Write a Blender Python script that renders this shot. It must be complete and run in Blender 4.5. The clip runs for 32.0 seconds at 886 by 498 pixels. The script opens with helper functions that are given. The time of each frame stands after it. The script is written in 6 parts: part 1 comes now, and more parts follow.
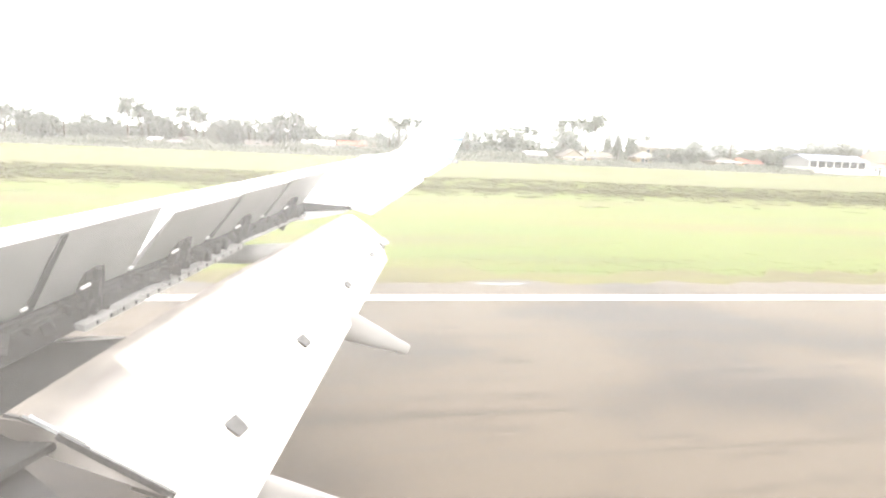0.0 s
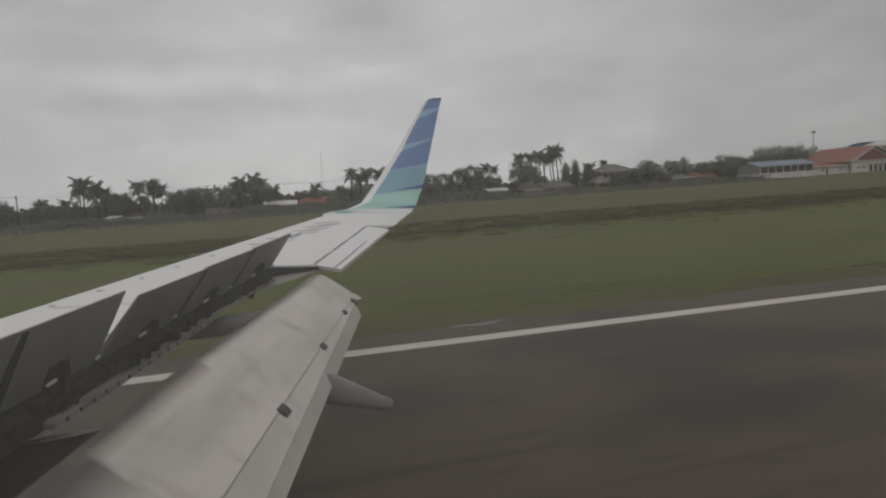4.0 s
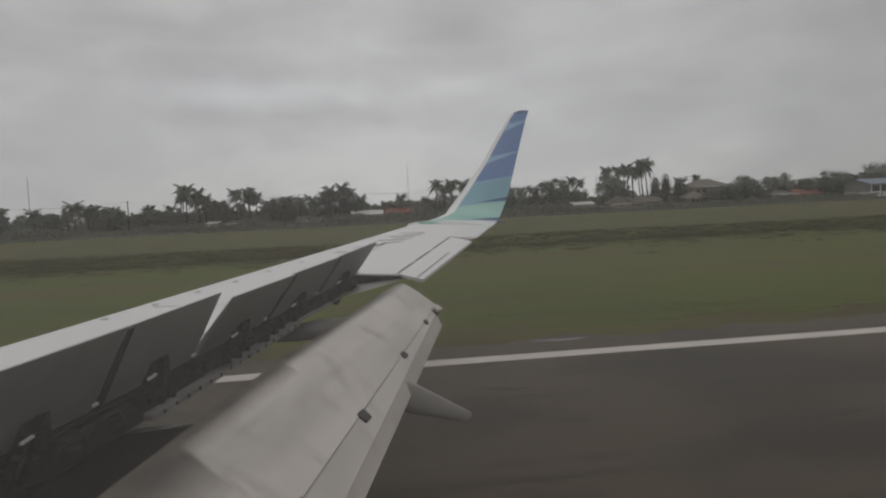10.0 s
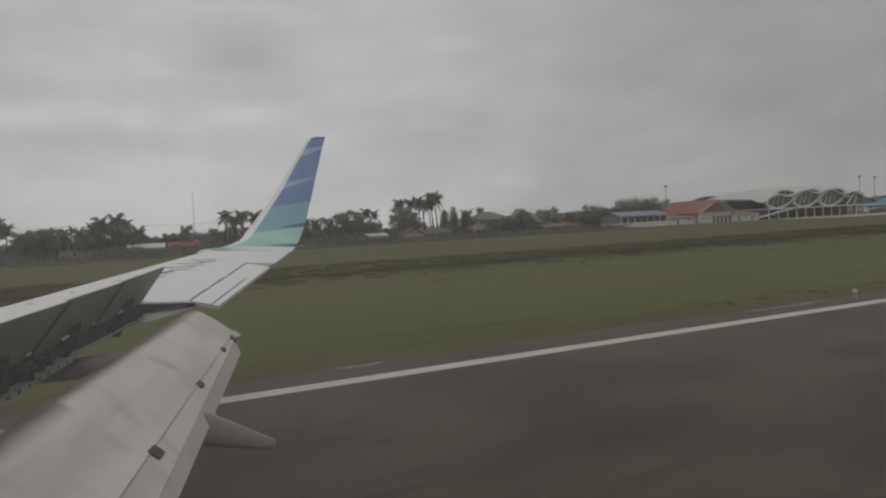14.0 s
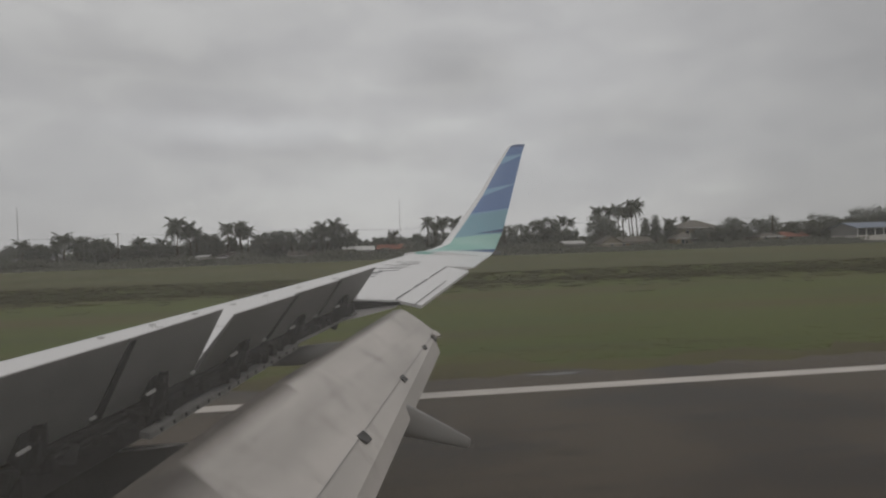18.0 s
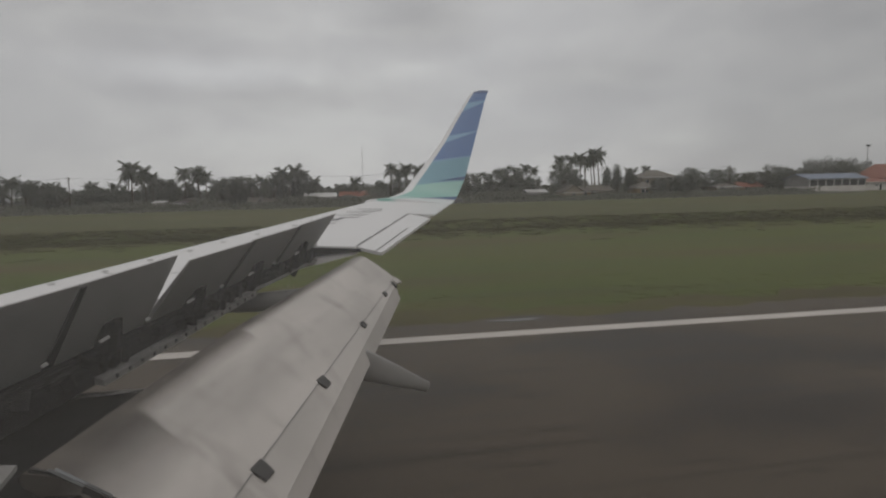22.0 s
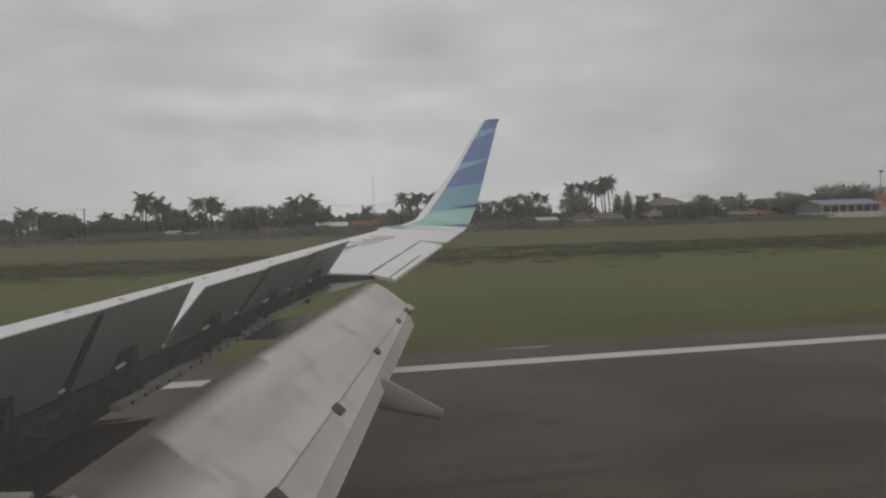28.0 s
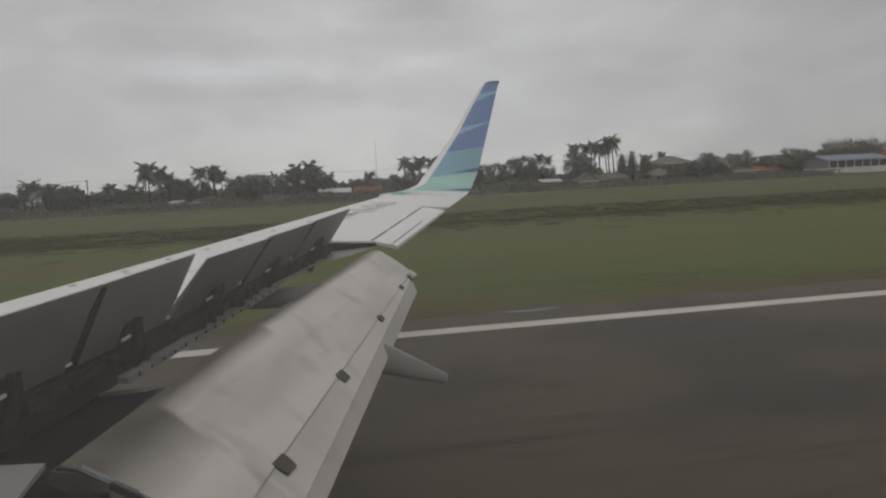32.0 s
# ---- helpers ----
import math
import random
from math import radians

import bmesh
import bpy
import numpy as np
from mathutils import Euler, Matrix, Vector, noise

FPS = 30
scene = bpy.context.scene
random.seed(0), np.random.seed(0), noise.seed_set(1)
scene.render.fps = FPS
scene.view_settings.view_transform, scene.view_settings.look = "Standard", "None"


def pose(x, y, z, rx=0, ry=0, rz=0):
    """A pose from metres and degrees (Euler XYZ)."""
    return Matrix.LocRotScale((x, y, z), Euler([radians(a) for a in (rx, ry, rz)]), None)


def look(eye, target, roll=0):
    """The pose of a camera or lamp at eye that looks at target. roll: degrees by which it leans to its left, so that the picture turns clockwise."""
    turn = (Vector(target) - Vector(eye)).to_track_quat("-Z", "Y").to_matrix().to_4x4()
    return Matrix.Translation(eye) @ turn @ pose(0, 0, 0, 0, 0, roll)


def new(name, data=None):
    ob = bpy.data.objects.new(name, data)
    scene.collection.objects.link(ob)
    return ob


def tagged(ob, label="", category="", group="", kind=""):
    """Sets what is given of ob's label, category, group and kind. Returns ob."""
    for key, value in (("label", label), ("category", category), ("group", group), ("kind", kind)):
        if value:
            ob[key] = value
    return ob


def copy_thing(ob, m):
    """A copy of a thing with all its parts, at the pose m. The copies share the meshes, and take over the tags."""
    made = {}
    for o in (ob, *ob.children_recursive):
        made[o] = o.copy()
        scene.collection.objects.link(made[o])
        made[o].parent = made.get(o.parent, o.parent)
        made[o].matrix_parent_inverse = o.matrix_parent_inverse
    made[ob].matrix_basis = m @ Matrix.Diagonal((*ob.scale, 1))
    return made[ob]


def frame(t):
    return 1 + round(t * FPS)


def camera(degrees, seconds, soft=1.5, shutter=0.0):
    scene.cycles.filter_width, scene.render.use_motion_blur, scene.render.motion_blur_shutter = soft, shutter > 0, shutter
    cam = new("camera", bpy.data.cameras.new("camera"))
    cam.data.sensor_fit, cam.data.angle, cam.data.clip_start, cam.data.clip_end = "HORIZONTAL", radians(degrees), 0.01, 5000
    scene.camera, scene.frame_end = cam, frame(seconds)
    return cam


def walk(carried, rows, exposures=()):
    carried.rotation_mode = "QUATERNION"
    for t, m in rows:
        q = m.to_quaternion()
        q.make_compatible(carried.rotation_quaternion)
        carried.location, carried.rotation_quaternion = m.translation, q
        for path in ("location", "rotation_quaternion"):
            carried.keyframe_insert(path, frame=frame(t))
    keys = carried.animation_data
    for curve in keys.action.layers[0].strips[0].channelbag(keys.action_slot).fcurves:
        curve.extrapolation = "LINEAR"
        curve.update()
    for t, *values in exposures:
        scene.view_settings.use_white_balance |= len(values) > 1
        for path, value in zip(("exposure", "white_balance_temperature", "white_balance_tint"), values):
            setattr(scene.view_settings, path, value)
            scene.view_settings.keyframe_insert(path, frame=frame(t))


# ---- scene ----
LENS = 69.0
cam = camera(LENS, 32.0, soft=2.2)
# seconds, eye x, y, z, yaw, pitch, lean
PATH = [
    (0.0, 0.109, -0.000, 4.149, -11.03, -9.32, 2.60), (0.5, 0.130, 0.001, 4.200, -15.80, -9.63, -0.02), (1.0, 0.130, 0.001, 4.200, -15.17, -6.77, 0.38),
    (1.5, 0.130, 0.001, 4.200, -14.71, -5.13, -0.49), (2.0, 0.130, 0.001, 4.200, -14.10, -5.86, -1.59), (2.5, 0.130, 0.001, 4.200, -13.04, -5.25, -3.28),
    (3.0, 0.130, 0.001, 4.200, -13.59, -4.72, -3.91), (3.5, 0.130, 0.001, 4.200, -13.61, -5.09, -3.85), (5.5, 0.130, 0.001, 4.200, -12.99, -5.65, -2.87),
    (6.0, 0.130, 0.001, 4.200, -11.31, -4.66, -1.86), (6.5, 0.130, 0.001, 4.200, -10.59, -4.42, -2.15), (7.0, 0.130, 0.001, 4.200, -9.83, -4.52, -2.16),
    (7.5, 0.130, 0.001, 4.200, -8.27, -4.49, -1.82), (8.0, 0.130, 0.001, 4.200, -8.29, -4.04, -1.92), (8.5, 0.130, 0.001, 4.200, -7.62, -4.21, -2.06),
    (9.0, 0.130, 0.000, 4.200, -8.16, -4.01, -2.36), (9.5, 0.130, 0.000, 4.200, -7.14, -4.43, -2.78), (10.0, 0.130, 0.000, 4.200, -6.36, -3.98, -2.72),
    (10.5, 0.130, 0.000, 4.200, -6.78, -3.99, -2.58), (11.0, 0.130, 0.001, 4.200, -6.65, -3.88, -2.61), (11.5, 0.129, 0.000, 4.200, -7.26, -3.90, -1.79),
    (12.0, 0.130, 0.001, 4.200, -6.18, -4.17, -3.19), (12.5, 0.075, -0.000, 4.108, -7.34, -4.49, -5.19), (13.0, 0.127, 0.000, 4.200, -9.70, -6.78, -2.97),
    (13.5, 0.031, 0.000, 4.041, -13.62, -0.98, -0.93), (14.0, 0.021, 0.000, 4.043, -24.52, -2.03, -2.93), (14.5, 0.001, -0.000, 4.012, -25.54, 3.60, -0.80),
    (16.5, 0.013, 0.000, 4.026, -23.77, -5.36, -3.19), (17.0, 0.001, 0.000, 4.034, -13.21, -1.21, -1.99), (17.5, 0.015, 0.000, 4.033, -7.58, -0.03, -2.20),
    (18.0, -0.008, -0.000, 4.035, -7.32, -0.68, -1.82), (18.5, 0.019, 0.000, 4.026, -7.79, -3.77, -3.27), (19.0, -0.005, -0.000, 3.993, -8.06, -3.73, -3.35),
    (20.0, 0.022, 0.000, 4.037, -8.64, -4.43, -1.41), (20.5, 0.039, 0.000, 4.036, -9.91, -3.90, -0.97), (21.0, -0.010, 0.000, 4.018, -11.16, -4.92, -1.35),
    (21.5, 0.014, -0.000, 4.038, -11.61, -5.70, -2.78), (22.0, 0.030, 0.000, 4.025, -10.46, -5.41, -1.33), (22.5, 0.035, 0.000, 4.030, -8.81, -4.97, -1.02),
    (23.0, 0.130, 0.000, 4.109, -9.79, -4.01, -3.81), (23.5, 0.035, 0.000, 4.047, -10.19, -5.73, -1.39), (24.0, 0.028, 0.000, 4.029, -7.13, -5.06, -2.23),
    (24.5, 0.020, 0.000, 4.030, -9.62, -5.16, -1.67), (26.5, 0.031, 0.000, 4.037, -10.41, -5.19, -1.34), (27.0, -0.012, -0.001, 3.999, -7.80, -3.41, -1.19),
    (27.5, 0.002, 0.000, 4.019, -9.27, -5.05, -1.60), (28.0, -0.006, 0.000, 3.998, -9.56, -2.86, -1.69), (28.5, -0.006, -0.000, 4.023, -7.94, -3.84, -1.26),
    (29.0, 0.008, -0.000, 4.035, -6.88, -4.16, -0.54), (29.5, 0.031, 0.000, 4.056, -7.96, -3.98, -1.32), (30.0, 0.013, 0.000, 4.018, -8.39, -3.20, -1.37),
    (30.5, 0.029, 0.000, 4.037, -8.29, -6.06, -2.10), (31.0, 0.042, 0.001, 4.057, -8.85, -8.14, -3.09), (31.5, 0.023, 0.000, 4.045, -9.10, -6.56, -3.65),
    (32.0, 0.036, 0.000, 4.022, -9.04, -6.04, -2.92),
]
EXPOSURES = [(0.0, 3.6), (0.1, 3.3), (0.2, 2.8), (0.35, 2.1), (0.5, 1.6), (0.7, 1.15), (1.0, 0.72), (1.4, 0.4),
             (2.0, 0.26), (3.5, 0.17), (12.0, 0.12), (22.0, 0.13), (24.0, 0.19), (32.0, 0.22)]


def turned(x, y, z, yaw, pitch, lean):
    a, p = radians(yaw), radians(pitch)
    ahead = Vector((-math.sin(a) * math.cos(p), math.cos(a) * math.cos(p), math.sin(p)))
    return look((x, y, z), Vector((x, y, z)) + ahead, lean)


walk(cam, [(t, turned(*row)) for t, *row in PATH], EXPOSURES)

# ---------------------------------------------------------------- sky and sun
world = bpy.data.worlds.new("overcast")
scene.world = world
world.use_nodes = True
wt = world.node_tree
wt.nodes.clear()


def wnode(kind, **kw):
    n = wt.nodes.new(kind)
    for k, v in kw.items():
        n.inputs[k].default_value = v
    return n


w_out = wt.nodes.new("ShaderNodeOutputWorld")
w_bg = wnode("ShaderNodeBackground", Strength=1.0)
w_co = wt.nodes.new("ShaderNodeTexCoord")
w_map = wt.nodes.new("ShaderNodeMapping")
w_map.inputs["Scale"].default_value = (1.0, 1.0, 2.6)
w_map.inputs["Rotation"].default_value = (0.0, radians(6), radians(20))
w_big = wnode("ShaderNodeTexNoise", Scale=2.7, Detail=6.0, Roughness=0.5, Distortion=0.25)
w_fine = wnode("ShaderNodeTexNoise", Scale=7.5, Detail=5.0, Roughness=0.5, Distortion=0.5)
w_mix = wt.nodes.new("ShaderNodeMath")
w_mix.operation = "MULTIPLY_ADD"
w_mix.inputs[1].default_value = 0.55
w_ramp = wt.nodes.new("ShaderNodeValToRGB")
for pos, col in ((0.6, (0.448, 0.441, 0.446, 1)), (0.73, (0.482, 0.475, 0.478, 1)), (0.82, (0.508, 0.5, 0.5, 1)), (0.96, (0.56, 0.552, 0.548, 1))):
    e = w_ramp.color_ramp.elements.new(pos)
    e.color = col
w_ramp.color_ramp.elements.remove(w_ramp.color_ramp.elements[0])
w_ramp.color_ramp.elements.remove(w_ramp.color_ramp.elements[-1])
w_sky = wt.nodes.new("ShaderNodeTexSky")
w_sky.sky_type = "NISHITA"
w_sky.sun_disc = False
w_sky.sun_elevation = radians(52)
w_sky.sun_rotation = radians(200)
w_skys = wt.nodes.new("ShaderNodeVectorMath")
w_skys.operation = "SCALE"
w_skys.inputs["Scale"].default_value = 0.06
w_join = wt.nodes.new("ShaderNodeMixRGB")
w_join.inputs["Fac"].default_value = 0.06
L = wt.links.new
L(w_co.outputs["Generated"], w_map.inputs["Vector"])
L(w_map.outputs["Vector"], w_big.inputs["Vector"])
L(w_map.outputs["Vector"], w_fine.inputs["Vector"])
L(w_fine.outputs["Fac"], w_mix.inputs[0])
L(w_big.outputs["Fac"], w_mix.inputs[2])
L(w_mix.outputs[0], w_ramp.inputs["Fac"])
L(w_sky.outputs["Color"], w_skys.inputs[0])
L(w_ramp.outputs["Color"], w_join.inputs["Color1"])
L(w_skys.outputs[0], w_join.inputs["Color2"])
w_sep = wt.nodes.new("ShaderNodeSeparateXYZ")
# sky level along x: brightest abeam, darker ahead and behind
w_span = wnode("ShaderNodeMapRange")
for key, value in (("From Min", -1.0), ("From Max", 1.0)):
    w_span.inputs[key].default_value = value
w_side = wt.nodes.new("ShaderNodeValToRGB")
w_side.color_ramp.interpolation = "B_SPLINE"
for pos, level in ((0.25, 0.86), (0.36, 0.89), (0.5, 0.93), (0.63, 1.0), (0.7, 0.93), (0.8, 0.745), (0.92, 0.6)):
    w_side.color_ramp.elements.new(pos).color = (level, level, level, 1)
w_side.color_ramp.elements.remove(w_side.color_ramp.elements[0])
w_side.color_ramp.elements.remove(w_side.color_ramp.elements[-1])
w_dim = wt.nodes.new("ShaderNodeVectorMath")
w_dim.operation = "SCALE"
L(w_co.outputs["Generated"], w_sep.inputs[0])
L(w_sep.outputs["X"], w_span.inputs["Value"])
L(w_span.outputs[0], w_side.inputs["Fac"])
# single clouds: direction, heading, half width, half height, brightening
w_warp = wnode("ShaderNodeTexNoise", Scale=9.0, Detail=4.0)
w_bend = wt.nodes.new("ShaderNodeVectorMath")
w_bend.operation = "MULTIPLY_ADD"
w_bend.inputs[1].default_value = (0.07, 0.07, 0.03)
L(w_co.outputs["Generated"], w_warp.inputs["Vector"])
L(w_warp.outputs["Color"], w_bend.inputs[0])
L(w_co.outputs["Generated"], w_bend.inputs[2])
cloudy = w_side.outputs[0]
for way, heading, wide, tall, gain in (((0.156, 0.956, 0.249), -9.3, 0.095, 0.05, -0.2), ((0.38, 0.91, 0.163), -22.7, 0.12, 0.04, -0.1), ((-0.16, 0.975, 0.17), 9.0, 0.17, 0.022, 0.24),
                                       ((0.0, 0.985, 0.135), 0.0, 0.2, 0.028, -0.09), ((-0.3, 0.92, 0.25), 18.0, 0.17, 0.05, -0.1)):
    w_at = wt.nodes.new("ShaderNodeMapping")
    w_at.vector_type = "TEXTURE"
    w_at.inputs["Location"].default_value = (way[0] + 0.035, way[1] + 0.035, way[2] + 0.015)
    w_at.inputs["Rotation"].default_value = (0, 0, radians(heading))
    w_at.inputs["Scale"].default_value = (wide, 0.6, tall)
    w_len = wt.nodes.new("ShaderNodeVectorMath")
    w_len.operation = "LENGTH"
    w_soft = wnode("ShaderNodeMapRange")
    w_soft.interpolation_type = "SMOOTHSTEP"
    for key, value in (("From Min", 1.5), ("From Max", 0.0), ("To Min", 0.0), ("To Max", gain)):
        w_soft.inputs[key].default_value = value
    w_add = wt.nodes.new("ShaderNodeMath")
    L(w_bend.outputs[0], w_at.inputs["Vector"])
    L(w_at.outputs[0], w_len.inputs[0])
    L(w_len.outputs["Value"], w_soft.inputs["Value"])
    L(cloudy, w_add.inputs[0])
    L(w_soft.outputs[0], w_add.inputs[1])
    cloudy = w_add.outputs[0]
L(w_join.outputs["Color"], w_dim.inputs[0])
L(cloudy, w_dim.inputs["Scale"])
L(w_dim.outputs[0], w_bg.inputs["Color"])
L(w_bg.outputs["Background"], w_out.inputs["Surface"])

sun = bpy.data.lights.new("sun", "SUN")
sun.energy, sun.angle, sun.color = 0.55, radians(40), (1.0, 0.96, 0.9)
sun_ob = new("sun", sun)
sun_ob.matrix_world = look((30, -60, 90), (0, 0, 0))


# ---------------------------------------------------------------- materials
def material(name, base, rough=0.6, metal=0.0, spread=0.12, scale=3.0, fine=40.0, bump=0.0, stretch=(1, 1, 1), second=None, patch=0.5, spec=0.5, rough_spread=0.1):
    """A surface with two scales of variation: patches towards the second colour, fine grain, and a little relief."""
    m = bpy.data.materials.new(name)
    m.use_nodes = True
    nt = m.node_tree
    b = nt.nodes["Principled BSDF"]
    b.inputs["Metallic"].default_value = metal
    b.inputs["Specular IOR Level"].default_value = spec
    co = nt.nodes.new("ShaderNodeTexCoord")
    mp = nt.nodes.new("ShaderNodeMapping")
    mp.inputs["Scale"].default_value = stretch
    info = nt.nodes.new("ShaderNodeObjectInfo")
    n1 = nt.nodes.new("ShaderNodeTexNoise")
    n1.inputs["Scale"].default_value, n1.inputs["Detail"].default_value = scale, 6
    n2 = nt.nodes.new("ShaderNodeTexNoise")
    n2.inputs["Scale"].default_value, n2.inputs["Detail"].default_value = fine, 4
    r1 = nt.nodes.new("ShaderNodeValToRGB")
    r1.color_ramp.elements[0].position, r1.color_ramp.elements[1].position = patch - 0.16, patch + 0.16
    second = second or tuple(c * (1 - 1.6 * spread) for c in base)
    r1.color_ramp.elements[0].color, r1.color_ramp.elements[1].color = (*second, 1), (*base, 1)
    hs = nt.nodes.new("ShaderNodeHueSaturation")
    ma = nt.nodes.new("ShaderNodeMath")
    ma.operation = "MULTIPLY_ADD"
    ma.inputs[1].default_value, ma.inputs[2].default_value = 2.2 * spread, 1 - 1.1 * spread
    mb = nt.nodes.new("ShaderNodeMath")
    mb.operation = "MULTIPLY_ADD"
    mb.inputs[1].default_value = spread
    k = nt.links.new
    k(co.outputs["Object"], mp.inputs["Vector"])
    k(mp.outputs["Vector"], n1.inputs["Vector"])
    k(mp.outputs["Vector"], n2.inputs["Vector"])
    k(n1.outputs["Fac"], r1.inputs["Fac"])
    k(r1.outputs["Color"], hs.inputs["Color"])
    k(n2.outputs["Fac"], ma.inputs[0])
    k(info.outputs["Random"], mb.inputs[0])
    k(ma.outputs[0], mb.inputs[2])
    k(mb.outputs[0], hs.inputs["Value"])
    k(hs.outputs["Color"], b.inputs["Base Color"])
    mr = nt.nodes.new("ShaderNodeMath")
    mr.operation = "MULTIPLY_ADD"
    mr.inputs[1].default_value, mr.inputs[2].default_value = 2 * rough_spread, rough - rough_spread
    k(n1.outputs["Fac"], mr.inputs[0])
    k(mr.outputs[0], b.inputs["Roughness"])
    if bump:
        bp = nt.nodes.new("ShaderNodeBump")
        bp.inputs["Strength"].default_value, bp.inputs["Distance"].default_value = min(1.0, bump), 0.02
        k(n2.outputs["Fac"], bp.inputs["Height"])
        k(bp.outputs["Normal"], b.inputs["Normal"])
    return m


def leafy(m, share=0.55):
    """Thin leaves let part of the daylight through."""
    nt = m.node_tree
    b, o = nt.nodes["Principled BSDF"], nt.nodes["Material Output"]
    tr = nt.nodes.new("ShaderNodeBsdfTranslucent")
    x = nt.nodes.new("ShaderNodeMixShader")
    x.inputs["Fac"].default_value = share
    k = nt.links.new
    k(b.inputs["Base Color"].links[0].from_socket, tr.inputs["Color"])
    k(b.outputs[0], x.inputs[1])
    k(tr.outputs[0], x.inputs[2])
    k(x.outputs[0], o.inputs["Surface"])
    return m


M = {}
M["wing"] = material("wing_paint", (0.72, 0.705, 0.7), 0.38, spread=0.035, scale=0.9, fine=14, stretch=(0.6, 1.6, 1), spec=0.4)
M["wing_dark"] = material("panel_seal", (0.2, 0.2, 0.2), 0.6, spread=0.1, scale=4)
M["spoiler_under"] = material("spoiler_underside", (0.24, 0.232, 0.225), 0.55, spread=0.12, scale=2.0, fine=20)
# primer taken down to near-black: the cove's deep shade is put into the colour
M["bay"] = material("cove_primer_shaded", (0.009, 0.009, 0.009), 0.6, spread=0.25, scale=4.0, fine=30)
M["lip"] = material("cove_lip", (0.26, 0.252, 0.245), 0.5, spread=0.2, scale=8, fine=40)
M["steel"] = material("bare_steel", (0.55, 0.56, 0.57), 0.35, metal=0.8, spread=0.1, scale=10)
M["hose"] = material("dark_fitting", (0.012, 0.012, 0.012), 0.5, spread=0.2, scale=12)
M["fairing"] = material("fairing_paint", (0.39, 0.38, 0.37), 0.42, spread=0.07, scale=3, fine=20)
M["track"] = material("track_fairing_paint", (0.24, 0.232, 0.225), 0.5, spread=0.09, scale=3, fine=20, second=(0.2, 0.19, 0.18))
M["pocket"] = material("flap_pocket", (0.05, 0.048, 0.047), 0.6, spread=0.2, scale=14)
M["letter"] = material("wing_lettering", (0.1, 0.1, 0.105), 0.5, spread=0.1, scale=6)
M["fuselage"] = material("fuselage_paint", (0.72, 0.72, 0.73), 0.35, spread=0.03, scale=1.0)
M["tyre"] = material("tyre_rubber", (0.025, 0.025, 0.026), 0.8, spread=0.2, scale=6)
M["line"] = material("runway_paint", (0.57, 0.52, 0.475), 0.7, spread=0.1, scale=0.7, fine=18, stretch=(0.6, 3, 1))
M["yellow_line"] = material("taxi_paint", (0.5, 0.3, 0.06), 0.7, spread=0.12, scale=1.2)
M["concrete"] = material("apron_concrete", (0.36, 0.33, 0.28), 0.8, spread=0.1, scale=0.1, fine=2)
M["puddle"] = material("puddle_water", (0.04, 0.038, 0.036), 0.34, spread=0.1, scale=1.0, rough_spread=0.03)
M["ditch"] = material("rank_grass", (0.092, 0.086, 0.044), 0.95, spread=0.12, scale=0.25, fine=3, bump=0.3, stretch=(0.25, 1, 1), second=(0.08, 0.075, 0.039), spec=0.1)
# leaf and frond colours are lightened and greyed to paint in distance haze
M["leaf_a"] = material("hazed_leaves_dark", (0.19, 0.196, 0.168), 0.85, spread=0.16, scale=0.3, fine=2, second=(0.165, 0.172, 0.146), spec=0.2)
M["leaf_b"] = material("hazed_leaves_olive", (0.19, 0.19, 0.156), 0.85, spread=0.16, scale=0.3, fine=2, second=(0.166, 0.168, 0.138), spec=0.2)
M["frond"] = material("hazed_palm_fronds", (0.19, 0.196, 0.166), 0.8, spread=0.16, scale=0.8, fine=4, spec=0.3)
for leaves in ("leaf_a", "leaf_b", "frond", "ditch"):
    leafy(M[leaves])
M["blade"] = material("straggling_grass", (0.135, 0.14, 0.056), 0.95, spread=0.12, scale=0.3, fine=3, second=(0.12, 0.12, 0.05), spec=0.1)
leafy(M["blade"])
M["verge"] = material("thin_verge_grass", (0.1, 0.095, 0.04), 0.95, spread=0.25, scale=0.3, fine=3, stretch=(0.3, 1, 1), second=(0.078, 0.068, 0.034), spec=0.1)
M["root_grey"] = material("grey_root_panel", (0.27, 0.26, 0.25), 0.45, spread=0.06, scale=2, fine=16)
# fairing grey darkened to paint in the shade under the wing
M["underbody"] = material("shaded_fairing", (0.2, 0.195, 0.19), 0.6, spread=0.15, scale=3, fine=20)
M["bark"] = material("bark", (0.11, 0.085, 0.065), 0.9, spread=0.25, scale=3, fine=20)
M["white_wall"] = material("white_render", (0.5, 0.47, 0.44), 0.8, spread=0.1, scale=0.5, fine=6)
M["cream_wall"] = material("cream_render", (0.3, 0.26, 0.2), 0.8, spread=0.08, scale=0.5, fine=6)
M["ochre_wall"] = material("ochre_render", (0.28, 0.21, 0.13), 0.8, spread=0.08, scale=0.5, fine=6)
M["grey_wall"] = material("grey_render", (0.27, 0.26, 0.25), 0.85, spread=0.12, scale=0.5, fine=6)
M["blue_wall"] = material("blue_cladding", (0.13, 0.22, 0.38), 0.6, spread=0.08, scale=0.6, fine=6)
M["red_roof"] = material("orange_tile", (0.25, 0.1, 0.068), 0.75, spread=0.15, scale=0.8, fine=5)
M["red_panel"] = material("dark_red_boards", (0.17, 0.055, 0.042), 0.75, spread=0.12, scale=0.6, fine=5)
M["tan_roof"] = material("weathered_tan_roof", (0.14, 0.126, 0.106), 0.8, spread=0.12, scale=0.6, fine=5)
M["grey_roof"] = material("grey_sheet_roof", (0.15, 0.15, 0.15), 0.6, spread=0.15, scale=0.6, fine=5)
